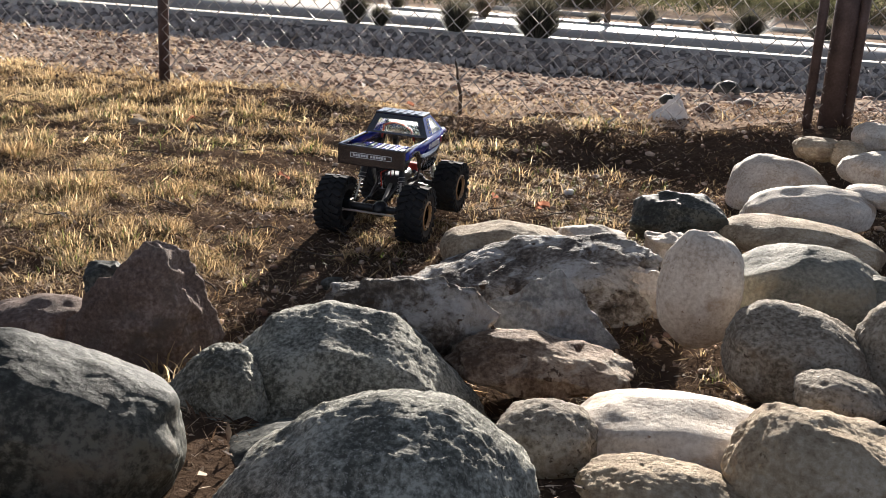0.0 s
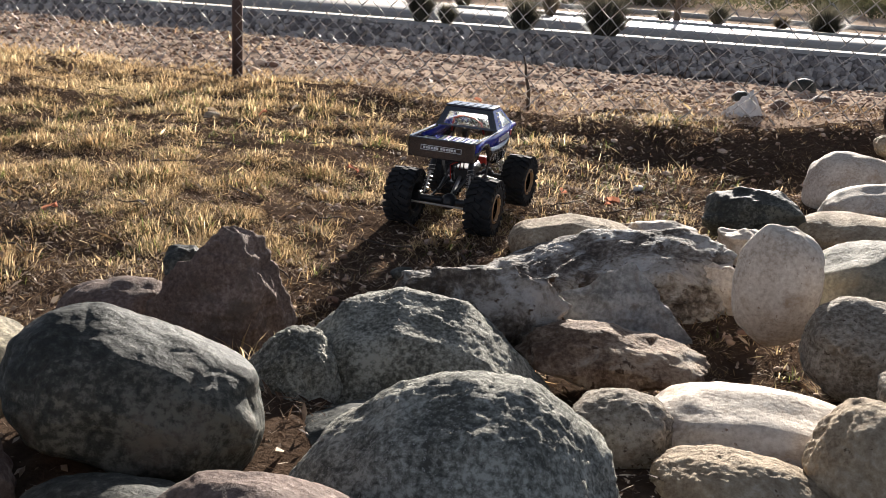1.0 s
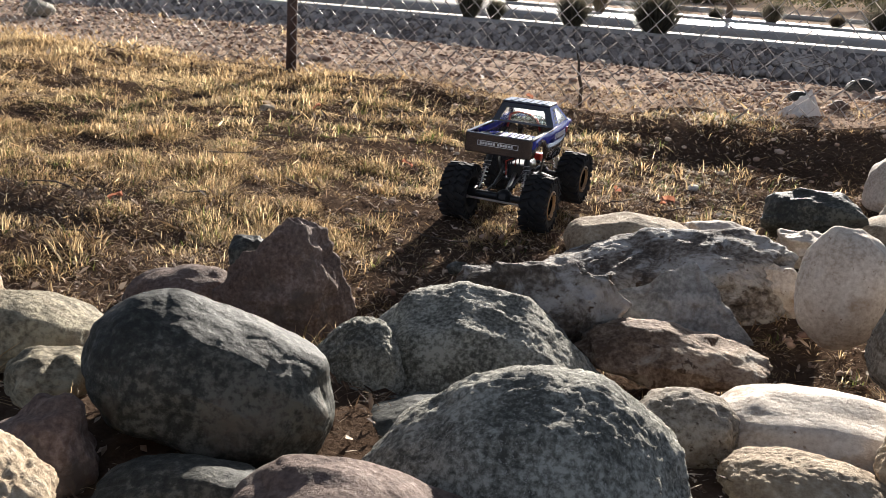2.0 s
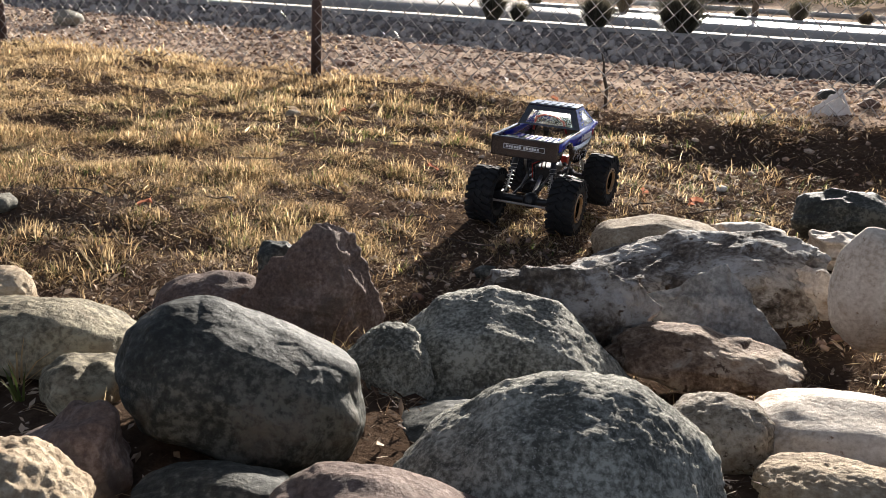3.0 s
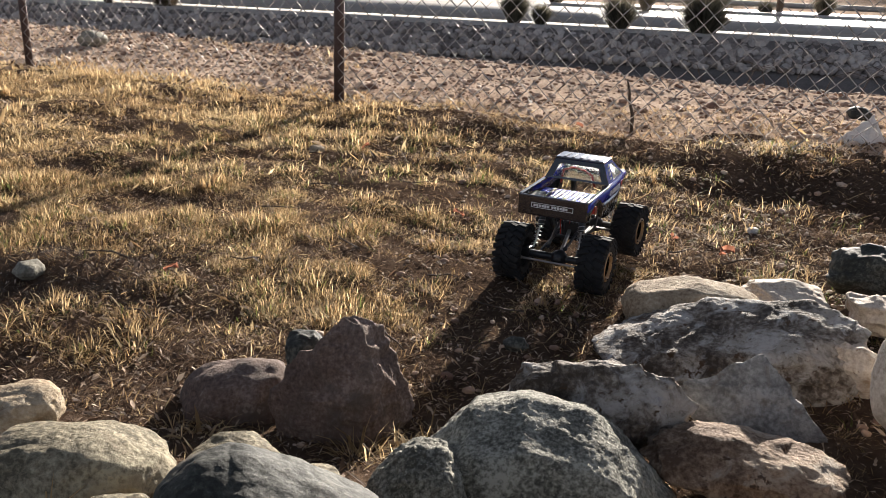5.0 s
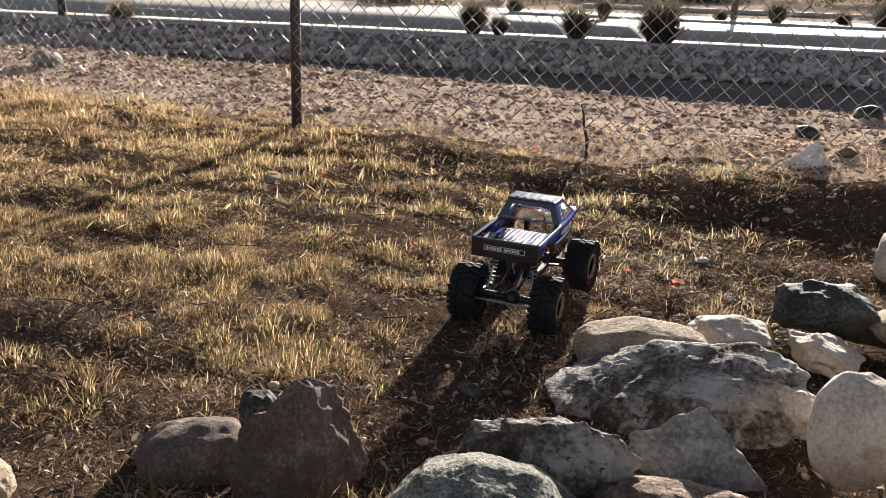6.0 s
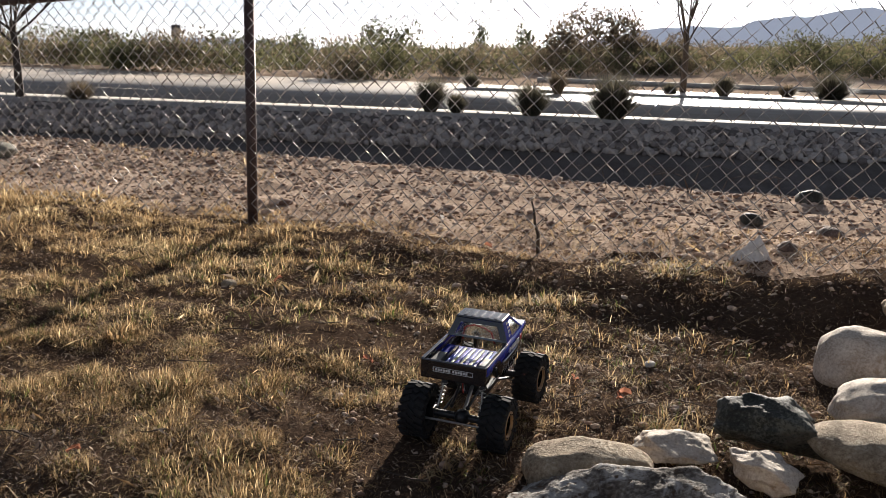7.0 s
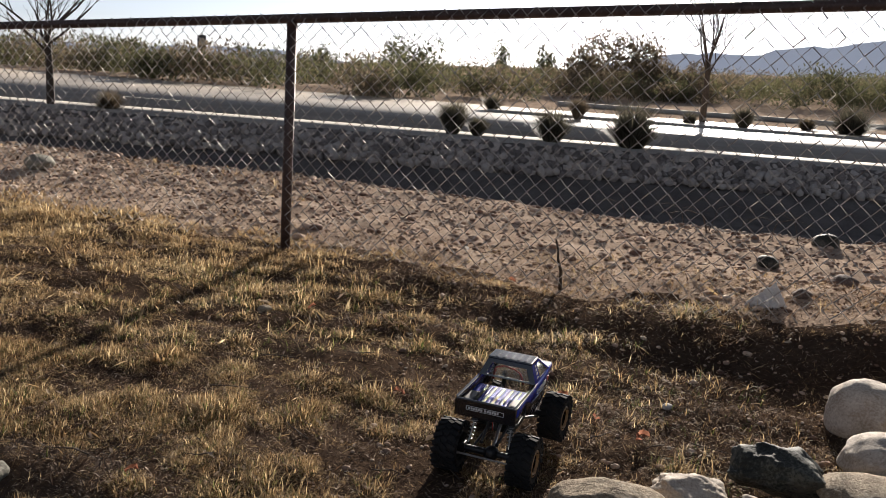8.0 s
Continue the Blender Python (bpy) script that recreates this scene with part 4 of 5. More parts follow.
def merged_stones(name, places, sizes, mat, parent, shapes):
    """Many small stones in one mesh: copies of a few shapes at random turns."""
    v, f, n = [], [], 0
    rs = np.random.RandomState(len(places))
    protos = []
    for me in shapes:
        co = np.zeros(len(me.vertices) * 3)
        me.vertices.foreach_get("co", co)
        idx = np.zeros(len(me.polygons) * 3, int)
        me.polygons.foreach_get("vertices", idx)
        protos.append((co.reshape(-1, 3), idx.reshape(-1, 3)))
    for k, (p, s) in enumerate(zip(places, sizes)):
        co, idx = protos[k % len(protos)]
        a = rs.uniform(0, 6.28)
        r = np.array(((math.cos(a), -math.sin(a), 0), (math.sin(a), math.cos(a), 0), (0, 0, 1)))
        v.append((co * np.asarray(s)) @ r.T + np.asarray(p))
        f.append(idx + n)
        n += len(co)
    ob = soup(name, np.concatenate(v), np.concatenate(f), mat, parent)
    return tagged(ob, kind="stuff")


def build_bank():
    c0 = float(kerb_line(0.0))
    bank = thing("stone_bank", pose(0, c0, -0.6), "grey dumped-stone bank sloping down from the kerb", "embankment", kind="structure")
    shapes = [stone_mesh(k) for k in range(10)]
    for me in shapes:
        me.materials.append(RIPRAP)
    rs = random.Random(21)
    near, rest = [], []
    for row in range(8):
        x = -16.0
        while x < 9.0:
            s = rs.uniform(0.06, 0.125)
            x += s * 1.15
            t = (row + rs.uniform(-0.3, 0.3)) / 7.2
            y = float(kerb_line(x)) - 0.07 - 0.46 * t
            z = -0.315 - 0.38 * t + rs.uniform(-0.03, 0.03)
            item = ((x, y, z), (s * rs.uniform(0.9, 1.25), s * 0.8, s * rs.uniform(0.7, 1.0)), rs.uniform(0, 360), rs.uniform(-25, 25))
            (near if -1.4 < x < 5.6 and len(near) < 300 else rest).append(item)
    for k, (p, s, a, b) in enumerate(near):
        ob = new("stone", shapes[k % 10])
        ob.parent = bank
        ob.matrix_basis = pose(p[0], p[1] - c0, p[2] + 0.6, b, b * 0.6, a) @ Matrix.Diagonal((*s, 1))
    ob = merged_stones("loose_stones", [p for p, _, _, _ in rest], [s for _, s, _, _ in rest], RIPRAP_FAR, None, [stone_mesh(k) for k in range(30, 38)])
    tagged(ob, "grey angular stones along the ditch bank", "stones")


build_bank()


# ---- shrubs, trees and signs over the street ----
def blades(count, spread, height, width, rs, droop=0.35, flat=1.0, low=1.0):
    """Arrays of thin pointed leaves that fan out from a base."""
    a = rs.uniform(0, 2 * np.pi, count)
    lean = (0.03 + 1.12 * rs.uniform(0, 1, count) ** low) * flat
    L = height * rs.uniform(0.6, 1.15, count)
    dx, dy = np.cos(a), np.sin(a)
    base = np.stack([dx * spread * rs.uniform(0, 1, count), dy * spread * rs.uniform(0, 1, count), np.zeros(count)], -1)
    d = np.stack([dx * np.sin(lean), dy * np.sin(lean), np.cos(lean)], -1)
    side = np.stack([-dy, dx, np.zeros(count)], -1) * (width * rs.uniform(0.6, 1.4, count))[:, None]
    mid = base + d * (L * 0.55)[:, None]
    tip = base + d * L[:, None] + np.stack([dx * L * 0.15, dy * L * 0.15, -droop * L * np.sin(lean) * 0.6], -1)
    v = np.stack([base - side, base + side, mid + side * 0.7, mid - side * 0.7, tip], 1)
    k = np.arange(count)[:, None] * 5
    f = np.concatenate([k + np.array((0, 1, 2)), k + np.array((0, 2, 3)), k + np.array((3, 2, 4))])
    return v.reshape(-1, 3), f


def tuft_shrub(x, y, w, h, seed, mat=SHRUB, label="dark spiky desert shrub beside the kerb", n=1300):
    rs = np.random.RandomState(seed)
    z = float(ground_z(x, y))
    if y > kerb_line(x):
        z = max(z, -0.215 if y < kerb_line(x) + 1.0 else -0.236 if y < kerb_line(x) + 12 else -9)
    v, f = blades(n, w * 0.22, h * 1.0, 0.005 + 0.004 * h, rs, flat=min(1.15, 0.75 * w / h))
    ob = soup("shrub", v, f, mat)
    ob.matrix_basis = pose(x, y, z - 0.01)
    tagged(ob, label, "shrub", "shrubs along the street")


tuft_shrub(-2.55, 15.15, 0.46, 0.62, 1)
tuft_shrub(-2.10, 15.20, 0.32, 0.36, 2)
tuft_shrub(-0.78, 15.35, 0.62, 0.62, 3)
tuft_shrub(0.62, 15.52, 0.92, 0.84, 4, n=1500)
tuft_shrub(-8.70, 14.22, 0.56, 0.36, 5, DRYBRUSH, "low brown dry shrub beside the kerb", 1200)
tuft_shrub(-3.0, 24.2, 0.50, 0.45, 6)
tuft_shrub(-0.56, 23.1, 0.40, 0.56, 7, DRYBRUSH)
tuft_shrub(2.54, 25.4, 0.56, 0.36, 8)
tuft_shrub(4.06, 25.7, 0.56, 0.62, 9)
tuft_shrub(7.3, 27.0, 1.5, 0.9, 10, n=1600)
tuft_shrub(6.2, 27.6, 0.6, 0.42, 11, DRYBRUSH)
tuft_shrub(9.6, 27.4, 1.2, 0.8, 12)


def bare_tree(x, y, height, spread, seed, label):
    rs = random.Random(seed)
    z = float(ground_z(x, y))
    tree = thing("bare_tree", pose(x, y, z), label, "tree", "bare trees")
    tb, bb = bmesh.new(), bmesh.new()
    fork = height * 0.38
    lean = Vector((rs.uniform(-0.02, 0.02) * height, 0, fork))
    pipe(tb, [(0, 0, -0.1), lean * 0.5 + Vector((0.01, 0, 0)), lean], [height * 0.022, height * 0.018, height * 0.014], 8)

    def branch(bm, p, d, L, r, depth):
        pts, rr = [p], [r]
        q = p
        for k in range(3):
            d = (d + Vector((rs.uniform(-0.16, 0.16), rs.uniform(-0.16, 0.16), rs.uniform(0, 0.12)))).normalized()
            q = q + d * L / 3
            pts.append(q)
            rr.append(r * (1 - 0.12 * (k + 1)))
        pipe(bm, pts, rr, 5 if depth < 2 else 3)
        if depth < 5:
            for k in range(3 if depth < 3 else 2):
                s = Vector((rs.uniform(-1, 1), rs.uniform(-1, 1), rs.uniform(-0.1, 0.7))).normalized()
                branch(bm, pts[rs.choice((1, 2, 3))], (d + s * 0.75).normalized(), L * rs.uniform(0.5, 0.75), rr[-1] * 0.7, depth + 1)
    for k in range(9):
        a = 6.28 * k / 9 + rs.uniform(-0.3, 0.3)
        branch(bb, lean * rs.uniform(0.7, 1.0), Vector((math.cos(a) * spread, math.sin(a) * spread, 1)).normalized(), height * 0.30, height * 0.0065, 1)
    part("trunk", tb, BARK, tree)
    part("crown", bb, BARK, tree)


bare_tree(-9.75, 14.05, 3.5, 1.3, 3, "leafless young tree with spreading twigs beside the kerb")
bare_tree(3.09, 27.2, 4.8, 0.35, 8, "slim leafless young tree across the street")

# strips of kerb and bare ground on the street's far side
strip("kerb_2", 8.4, 8.75, -0.17, 0.14, CONCRETE, "pale concrete kerb of the street's far side", "kerb", -3.0, 60.0)
strip("kerb_3", 15.4, 15.8, -0.10, 0.14, CONCRETE, "pale far concrete kerb before the brush", "kerb", -1.5, 60.0)
strip("road_line", 3.6, 3.75, -0.231, 0.004, CONCRETE, "short worn white lane mark", "road marking", -10.4, -9.1)


def brush_field():
    """Desert scrub behind the street: clumps of small leaves on an uneven edge."""
    rs = np.random.RandomState(77)
    for name, mat, count, seed, label in (("brush", BRUSH, 520, 1, "dense green desert scrub behind the street"), ("dry_brush", DRYBRUSH, 330, 2, "dry brown scrub among green desert brush")):
        V, F, n = [], [], 0
        for k in range(count):
            x = rs.uniform(-42, 46)
            edge = np.interp(x, [-42, -17, -12.7, -7, -3.2, 3, 8, 46], [27, 26.2, 25.2, 25.5, 32, 41, 41, 46])
            u = rs.uniform(0, 1)
            y = edge + 0.6 + 45 * u ** 1.8
            h = rs.uniform(0.7, 1.25) * (1 + 0.5 * u)
            w = h * rs.uniform(0.8, 1.4)
            V, F, n = clump(V, F, n, x, y, w, h, rs, int(430 - 200 * u))
        if name == "dry_brush":
            for x, y, w, h in ((-1.2, 45.0, 2.2, 2.6), (0.8, 46.0, 2.6, 3.1), (2.2, 45.5, 2.0, 2.7), (4.0, 46, 1.6, 1.8)):
                V, F, n = clump(V, F, n, x, y, w, h, rs, 3000)
        else:
            for x, y, w, h in ((-16, 47, 1.2, 2.2), (-9.5, 44, 1.5, 2.4), (-13.5, 56, 1.2, 3.0), (-7.0, 60, 1.2, 2.9), (-4.0, 62, 1.1, 3.2), (-22, 35, 2, 1.5), (-17, 29, 1.6, 1.2), (10, 44, 2.2, 1.9), (14, 46, 2.4, 2.0), (19, 50, 3, 2.2)):
                V, F, n = clump(V, F, n, x, y, w, h, rs, 1700)
        ob = soup(name, np.concatenate(V), np.concatenate(F), mat)
        tagged(ob, label, "brush", kind="stuff")


def clump(V, F, n, x, y, w, h, rs, leaves):
    z = float(ground_z(x, y))
    lobes = [(rs.uniform(-0.6, 0.6) * w, rs.uniform(-0.6, 0.6) * w, rs.uniform(0.25, 0.75) * h, rs.uniform(0.3, 0.55)) for _ in range(7)]
    pick = rs.randint(0, 7, leaves)
    L = np.array(lobes)[pick]
    d = rs.randn(leaves, 3)
    d /= np.linalg.norm(d, axis=1)[:, None]
    rad = rs.uniform(0.4, 1.0, leaves) ** 0.5
    c = np.stack([x + L[:, 0] + d[:, 0] * L[:, 3] * w * rad, y + L[:, 1] + d[:, 1] * L[:, 3] * w * rad, z + np.maximum(0.0, L[:, 2] + d[:, 2] * L[:, 3] * h * rad)], -1)
    s = rs.uniform(0.05, 0.115, leaves)[:, None] * (0.7 + 0.3 * h)
    a, b = rs.randn(leaves, 3), rs.randn(leaves, 3) + np.array((0, 0, 1.2))
    a /= np.linalg.norm(a, axis=1)[:, None]
    b /= np.linalg.norm(b, axis=1)[:, None]
    v = np.stack([c - a * s * 0.4, c + b * s * 1.3, c + a * s * 0.5], 1).reshape(-1, 3)
    k = np.arange(leaves)[:, None] * 3 + n
    V.append(v)
    F.append(k + np.array((0, 1, 2)))
    return V, F, n + leaves * 3


brush_field()


def hills(name, ridge, dist, base, mat, label):
    """A far ridge as a long solid mound."""
    v, f = [], []
    for k, (x, z) in enumerate(ridge):
        v += [(x, dist - 60, base), (x, dist, z), (x, dist + 200, base)]
    for k in range(len(ridge) - 1):
        a, b = 3 * k, 3 * k + 3
        f += [(a, b, b + 1, a + 1), (a + 1, b + 1, b + 2, a + 2)]
    tagged(soup(name, v, f, mat, smooth=False), label, "hills", kind="structure")


rr = random.Random(4)
RIDGE = [(x, float(np.interp(x, [-20, 40, 95, 147, 195, 249, 420, 900], [4, 15, 25, 27, 36, 44, 60, 30])) + rr.uniform(-2.5, 2.5)) for x in range(-20, 901, 12)]
hills("backdrop_1", RIDGE, 900.0, -30.0, HILL_HAZE, "mountain ridge with blue grey haze painted in as a weak glow")
LOW = [(x, float(np.interp(x, [-900, -500, -400, -330, -250, -150, 0], [-14, -10, -4, -3, -10, -12, -6])) + rr.uniform(-1.2, 1.2)) for x in range(-900, 1, 15)]
hills("backdrop_2", LOW, 830.0, -60.0, HILL_HAZE, "faint distant hills with blue haze painted in as a weak glow")


def road_sign():
    sign = thing("road_sign", pose(-20.5, 42.0, float(ground_z(-20.5, 42.0))), "dark square road sign on a post in the brush", "sign")
    bm = bmesh.new()
    tube(bm, (0, 0, -0.1), (0, 0, 2.3), 0.03, sides=10)
    part("sign_post", bm, SIGN, sign)
    bm = bmesh.new()
    box(bm, -0.24, 0.24, -0.05, -0.03, 1.55, 2.22, 0.01)
    plate = part("sign_plate", bm, SIGN, sign)
    bm = bmesh.new()
    box(bm, -0.15, 0.15, -0.058, -0.052, 1.72, 2.08, 0.002)
    part("sign_field", bm, CONCRETE, plate, "pale field on a dark sign")


road_sign()
tuft_shrub(-22.0, 42.0, 0.9, 0.5, 31, BRUSH, "small yucca with a round head of leaves", 300)

# ---- lawn, litter, gravel ----
def lawn_density(x, y):
    """How thickly grass stands: dense to the west, thin by the rocks, bare in the dips."""
    line = 3.92 - 0.266 * x
    d = 0.42 + 0.40 * wave(x, y, 3.5, 41) + 0.62 * wave(x, y, 12.0, 42) + 0.85 * wave(x, y, 34.0, 43)
    d = d + 0.25 * smoothstep(-0.3, -1.0, x) + 0.5 * smoothstep(-1.0, -2.6, x)
    d = d * (1 - 0.85 * smoothstep(-0.35, 0.75, x + 0.25 * (y - 2.5)) * (1 - 0.35 * smoothstep(3.0, 3.6, y)))
    d = d * (1 - 0.35 * np.exp(-((y - line + 0.42 + 0.1 * wave(x, y, 2.0, 44)) / 0.24) ** 2) * smoothstep(-3.2, -2.2, x))
    d = d * (1 - 0.85 * np.exp(-((x + 2.15) / 0.5) ** 2 - ((y - 4.45) / 0.16) ** 2)) * (1 - 0.8 * np.exp(-((x + 2.5) / 0.5) ** 2 - ((y - 3.45) / 0.10) ** 2))
    d = d * (1 - 0.9 * np.exp(-((x + 1.36) / 0.28) ** 2 - ((y - 1.76) / 0.15) ** 2))
    d = d * (1 - 0.85 * np.exp(-((x + 0.02) / 0.30) ** 2 - ((y - 1.65) / 0.35) ** 2))
    d = d * (1 - 0.72 * (1 - smoothstep(1.45, 2.35, y - 0.15 * x + 0.2 * wave(x, y, 3.0, 47))))
    d = d * (1 - 0.93 * smoothstep(-0.1, 0.5, y - line))
    d = np.clip(d, 0.0, 1.3)
    return np.maximum(d * smoothstep(0.1, 0.7, d), 0.05)


def scatter(count, x0, x1, y0, y1, rs):
    x, y = rs.uniform(x0, x1, count), rs.uniform(y0, y1, count)
    keep = rs.uniform(0, 1.0, count) < lawn_density(x, y)
    return x[keep], y[keep]


def lawn(name, tufts, per, x0, x1, y0, y1, height, width, mat, seed, label):
    rs = np.random.RandomState(seed)
    tx, ty = scatter(tufts, x0, x1, y0, y1, rs)
    n = len(tx)
    scale = rs.uniform(0.55, 1.3, n) * (0.9 + 0.35 * wave(tx, ty, 4.0, 51) + 0.5 * wave(tx, ty, 16.0, 52))
    v, f = blades(n * per, 0.019, height, width, rs, droop=0.6, flat=1.3, low=0.55)
    v = v.reshape(n, per * 5, 3) * np.clip(scale, 0.3, 2)[:, None, None]
    v[:, :, 0] += tx[:, None]
    v[:, :, 1] += ty[:, None]
    v[:, :, 2] += ground_z(tx, ty)[:, None] - 0.003
    ob = soup(name, v.reshape(-1, 3), f, mat)
    tagged(ob, label, "grass", kind="stuff")


lawn("dry_grass", 56000, 12, -2.2, 1.3, 1.2, 2.7, 0.032, 0.00072, STRAW, 1, "short straw-coloured dry winter lawn")
lawn("dry_grass", 54000, 9, -4.2, 2.0, 2.7, 4.9, 0.037, 0.0011, STRAW, 2, "short straw-coloured dry winter lawn")
lawn("dry_grass", 17000, 9, -9.0, -2.0, 3.4, 7.4, 0.046, 0.002, STRAW, 3, "short straw-coloured dry winter lawn")
lawn("green_grass", 12000, 8, -2.0, 0.8, 1.4, 3.9, 0.030, 0.0009, GREEN, 4, "sparse green shoots in the dry lawn")
lawn("dry_grass", 900, 9, -1.6, 1.6, 0.6, 1.4, 0.026, 0.0007, STRAW, 5, "thin dry grass between the rocks")
lawn("dry_grass", 5000, 7, -9.0, 5.0, -4.0, 3.2, 0.04, 0.0024, STRAW, 6, "short straw-coloured dry winter lawn")


def litter(name, count, x0, x1, y0, y1, size, seed, mat, label, power=None):
    """Bits of straw, bark and dry leaf lying at all angles."""
    rs = np.random.RandomState(seed)
    x, y = rs.uniform(x0, x1, count), rs.uniform(y0, y1, count)
    keep = rs.uniform(0, 1, count) < (0.06 + 0.8 * lawn_density(x, y) if mat == STRAW else 0.55 + 0.45 * wave(x, y, 5, seed + 5))
    x, y = x[keep], y[keep]
    n = len(x)
    a, up = rs.uniform(0, 2 * np.pi, n), rs.uniform(-0.75, 0.75, n)
    L = size * rs.lognormal(0, 0.42, n)
    W = L * rs.uniform(0.05, 0.4 if mat == LITTER else 0.11, n)
    d = np.stack([np.cos(a) * np.cos(up), np.sin(a) * np.cos(up), np.sin(up)], -1)
    s = np.stack([-np.sin(a), np.cos(a), rs.uniform(-0.7, 0.7, n)], -1)
    c = np.stack([x, y, ground_z(x, y) + 0.003 + 0.35 * L * np.abs(np.sin(up))], -1)
    bow = np.stack([np.zeros(n), np.zeros(n), 0.2 * W], -1)
    v = np.stack([c - d * L[:, None] / 2, c + s * W[:, None] / 2 + bow, c + d * L[:, None] / 2, c - s * W[:, None] / 2 + bow], 1)
    k = np.arange(n)[:, None] * 4
    ob = soup(name, v.reshape(-1, 3), np.concatenate([k + np.array((0, 1, 2)), k + np.array((0, 2, 3))]), mat)
    tagged(ob, label, "litter", kind="stuff")


litter("litter", 130000, -2.4, 1.5, 0.5, 3.0, 0.0095, 7, LITTER, "dead grass, bark chips and dry leaf bits")
litter("litter", 70000, -4.5, 2.4, 3.0, 5.0, 0.015, 8, LITTER, "dead grass, bark chips and dry leaf bits")
litter("litter", 14000, -0.9, 1.2, 0.5, 1.7, 0.011, 19, LITTER, "dead leaf bits and bark chips between the rocks")
litter("litter", 12000, -9.0, -2.0, 4.0, 7.5, 0.035, 9, LITTER, "dead grass, bark chips and dry leaf bits")
litter("straw_litter", 12000, -4.5, 1.0, 3.0, 4.4, 0.035, 16, STRAW, "loose broken straw on the soil")
litter("straw_litter", 45000, -2.6, 1.4, 0.9, 3.4, 0.020, 10, STRAW, "loose broken straw on the soil")

litter("mulch", 9000, -1.72, -1.02, 1.58, 1.98, 0.014, 14, BARK, "dark bark mulch heap in the lawn")
litter("mulch", 8000, -2.4, 2.0, 3.15, 4.0, 0.02, 15, BARK, "dark bark bits in the dip along the fence")

litter("thatch", 60000, -2.4, 1.6, 0.9, 3.4, 0.017, 17, THATCH, "matted brown dead grass stems over the soil")
litter("thatch", 30000, -4.2, 2.2, 3.4, 4.6, 0.024, 18, THATCH, "matted brown dead grass stems over the soil")


def gravel():
    rs = np.random.RandomState(31)
    shapes = [stone_mesh(k + 60) for k in range(8)]
    n = 10000
    x = rs.uniform(-7.5, 3.2, n)
    line = 3.92 - 0.266 * x
    y = line + 0.05 + rs.uniform(0, 1, n) ** 0.8 * (ditch_edge(x) + 0.25 - line)
    s = np.clip(rs.lognormal(-4.6, 0.5, n), 0.005, 0.045)
    p = np.stack([x, y, ground_z(x, y) + s * 0.2], -1)
    ob = merged_stones("gravel", p, np.stack([s * rs.uniform(0.9, 1.6, n), s, s * 0.65], -1), GRAVEL, None, shapes)
    tagged(ob, "brown gravel and small stones beyond the fence", "gravel")
    n = 2200
    x, y = rs.uniform(-0.6, 2.2, n), rs.uniform(1.1, 4.0, n)
    s = np.clip(rs.lognormal(-5.2, 0.5, n), 0.003, 0.02)
    p = np.stack([x, y, ground_z(x, y) + s * 0.2], -1)
    ob = merged_stones("pebbles", p, np.stack([s * 1.3, s, s * 0.7], -1), GRAVEL, None, shapes)
    tagged(ob, "small brown pebbles on the soil by the rocks", "pebbles")


gravel()


def small_stone(x, y, r, mat, seed, label):
    bm = bmesh.new()
    bmesh.ops.create_icosphere(bm, subdivisions=3, radius=1.0)
    o = Vector((seed * 2.1, seed, 0))
    for v in bm.verts:
        v.co *= 1 + 0.25 * noise.noise(v.co * 1.4 + o) + 0.08 * noise.noise(v.co * 4 + o)
    bm.transform(Matrix.Diagonal((r * 1.2, r, r * 0.7, 1)))
    ob = part("stone", bm, mat, smooth=True)
    ob.matrix_basis = pose(x, y, float(ground_z(x, y)) + r * 0.35, 0, 0, seed * 40)
    tagged(ob, label, "stone", "small stones on the ground")


small_stone(-1.267, 3.287, 0.026, TAN, 1, "pale stone lying in the dry lawn")
small_stone(1.658, 6.118, 0.09, SLATE, 2, "dark stone in the gravel beyond the fence")
small_stone(1.128, 5.275, 0.06, SLATE, 3, "dark stone in the gravel beyond the fence")
small_stone(1.04, 4.02, 0.035, PINK, 4, "small tan stone beside the fence rock")
small_stone(1.35, 4.5, 0.06, PINK, 5, "brown stone in the gravel beyond the fence")
small_stone(0.376, 2.836, 0.016, PAPER, 6, "small whitish scrap on the soil")
small_stone(-1.33, 1.70, 0.032, GREY, 7, "grey stone on a dark soil heap")
small_stone(-4.4, 6.2, 0.11, GREY, 8, "flat grey stone at the ditch edge")
small_stone(-0.18, 1.72, 0.022, SLATE, 9, "grey stone half sunk in the soil")


def fallen_leaf(x, y, seed):
    rs = random.Random(seed)
    bm = bmesh.new()
    mid = [bm.verts.new((0, -0.018 + 0.009 * k, 0.006 * math.sin(k))) for k in range(5)]
    for s in (-1, 1):
        edge = [bm.verts.new((s * 0.013 * math.sin(math.pi * (k + 0.5) / 5) * (1.3 if k % 2 else 0.9), -0.018 + 0.009 * k, 0.008 + 0.004 * rs.random())) for k in range(5)]
        for k in range(4):
            bm.faces.new((mid[k], mid[k + 1], edge[k + 1], edge[k])[::s])
    ob = part("fallen_leaf", bm, LEAF_RED)
    ob.matrix_basis = pose(x, y, float(ground_z(x, y)) + 0.022, rs.uniform(-40, 40), rs.uniform(-40, 40), rs.uniform(0, 360))
    tagged(ob, "curled reddish brown fallen leaf on the lawn", "leaf", "fallen leaves")


for k, (x, y) in enumerate(((-0.513, 2.586), (-1.014, 1.793), (0.261, 2.474), (-1.08, 3.35), (0.28, 2.50), (0.13, 2.62), (-0.30, 4.1), (-1.9, 1.95), (0.02, 2.75))):
    fallen_leaf(x, y, k)


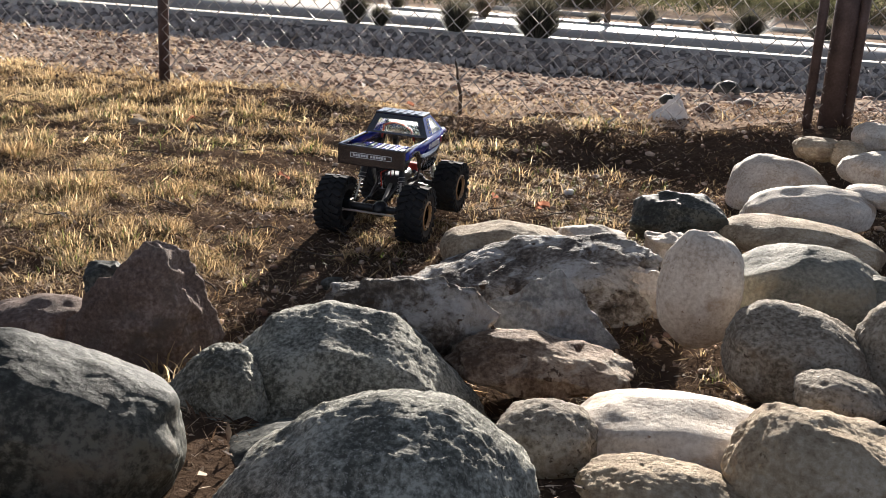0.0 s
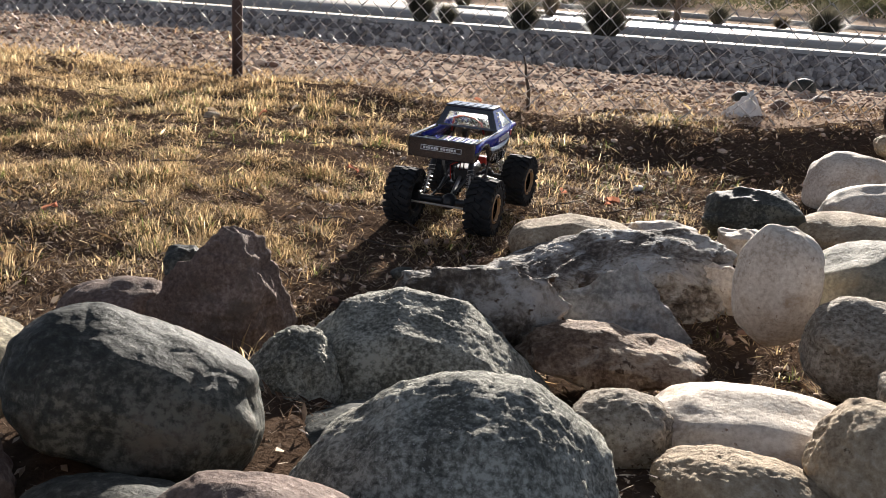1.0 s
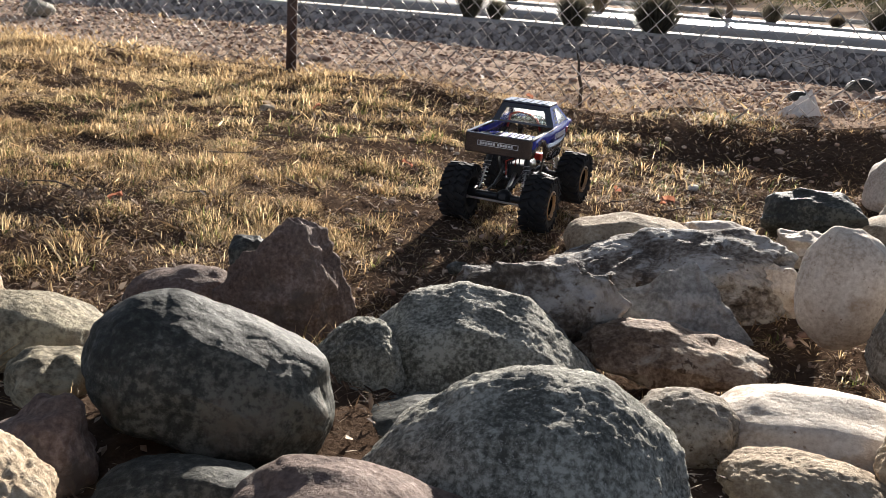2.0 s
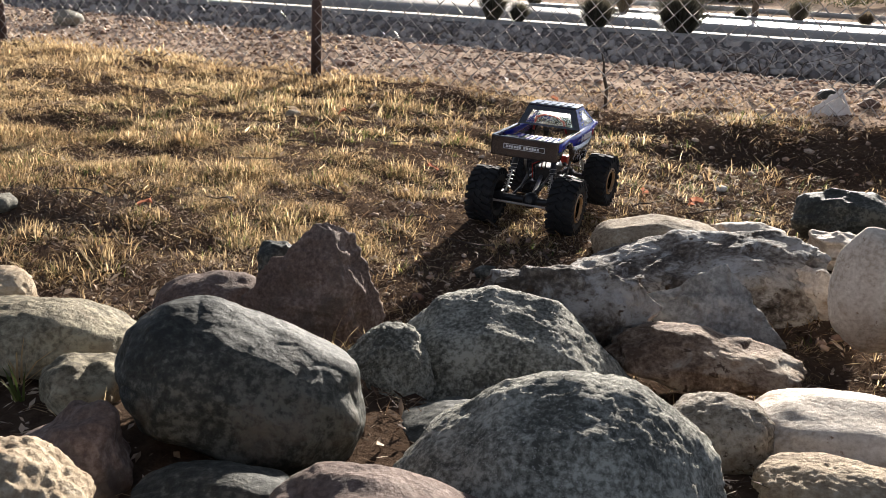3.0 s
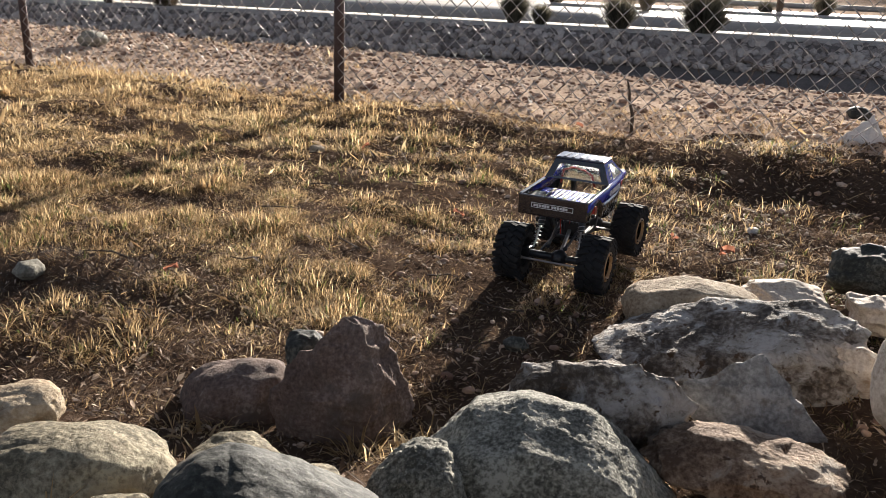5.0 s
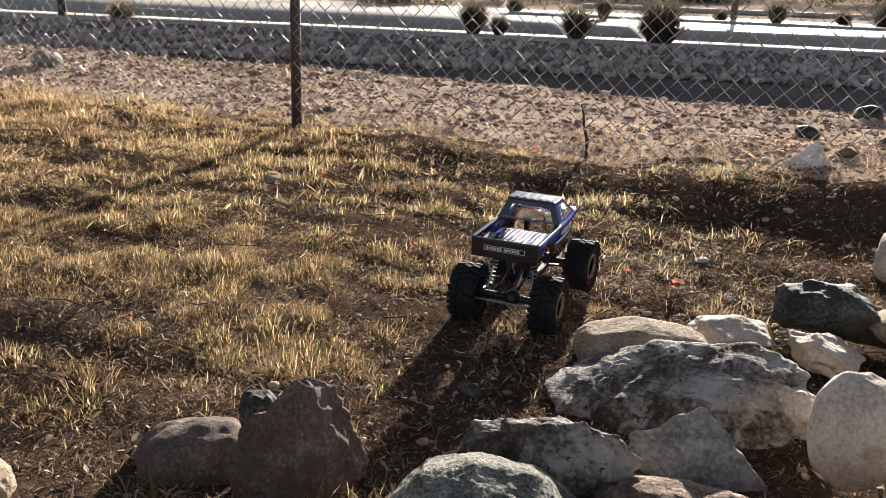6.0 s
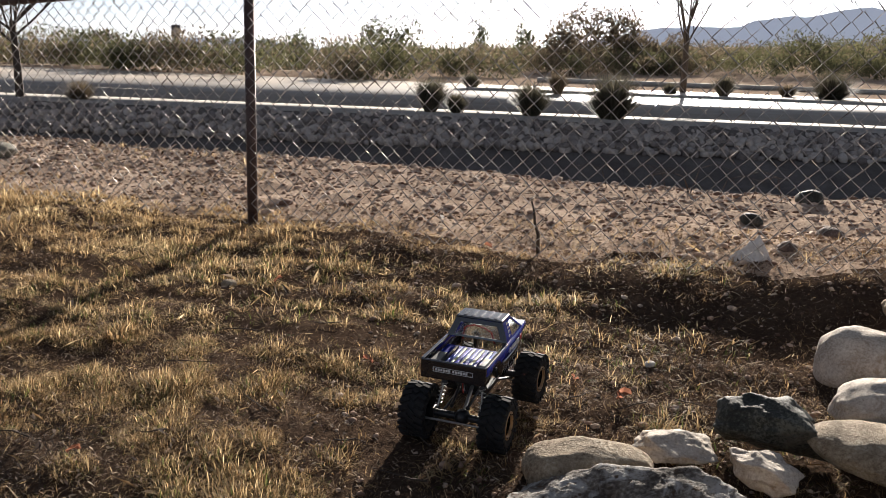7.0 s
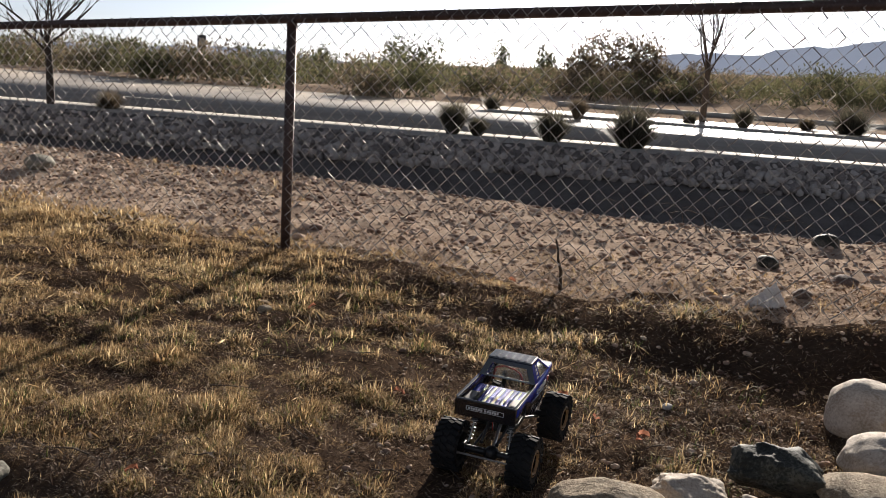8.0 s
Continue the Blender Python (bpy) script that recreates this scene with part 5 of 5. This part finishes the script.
def stick(points, r, label, name="twig"):
    bm = bmesh.new()
    pipe(bm, points, r, 6)
    p = Vector(points[0])
    bm.transform(Matrix.Translation(-p))
    ob = part(name, bm, BARK, smooth=True)
    ob.matrix_basis = Matrix.Translation(p)
    tagged(ob, label, "twig", "twigs")


sz = float(ground_z(-0.073, 4.168))
stick([(-0.06, 4.10, sz - 0.03), (-0.065, 4.10, sz + 0.10), (-0.085, 4.10, sz + 0.16), (-0.09, 4.10, sz + 0.21), (-0.105, 4.10, sz + 0.26)], [0.010, 0.009, 0.007, 0.006, 0.004], "bare upright stick at the foot of the fence", "stick")
rt = random.Random(12)
for k in range(26):
    x, y = rt.uniform(-1.2, 1.2), rt.uniform(1.5, 3.0)
    a, L = rt.uniform(0, 6.28), rt.uniform(0.05, 0.16)
    pts = []
    for j in range(4):
        px, py = x + math.cos(a) * L * j / 3 + rt.uniform(-0.008, 0.008), y + math.sin(a) * L * j / 3 + rt.uniform(-0.008, 0.008)
        pts.append((px, py, float(ground_z(px, py)) + 0.010 + rt.uniform(0, 0.012)))
    stick(pts, [0.0022, 0.0020, 0.0017, 0.001], "thin dead twig lying on the soil")
# dry arching weeds at the ditch edge
for k in range(9):
    x = 0.2 + rt.uniform(0, 1.3)
    y = float(ditch_edge(x)) - rt.uniform(0.05, 0.3)
    s = rt.choice((-1, 1))
    h = rt.uniform(0.12, 0.24)
    z = float(ground_z(x, y))
    stick([(x, y, z - 0.02), (x + s * 0.05, y, z + h * 0.8), (x + s * 0.15, y, z + h), (x + s * 0.3, y, z + h * 0.75)], [0.003, 0.0025, 0.002, 0.001], "dry arching weed stem at the ditch edge", "weed")


def grass_tuft(x, y, z, count, length, seed):
    rs = np.random.RandomState(seed)
    v, f = blades(count, 0.012, length, 0.0016, rs, flat=1.0)
    ob = soup("grass_tuft", v, f, STRAW if seed % 2 else GREEN)
    ob.matrix_basis = pose(x, y, z)
    tagged(ob, "loose tuft of long dry grass between the rocks", "grass", "grass tufts")


grass_tuft(-0.56, 0.80, 0.14, 9, 0.05, 1)
grass_tuft(-0.53, 0.77, 0.14, 6, 0.045, 2)
grass_tuft(-0.42, 0.74, 0.10, 22, 0.08, 3)
grass_tuft(0.40, 1.22, 0.0, 40, 0.06, 7)
grass_tuft(0.46, 1.30, 0.0, 40, 0.05, 9)
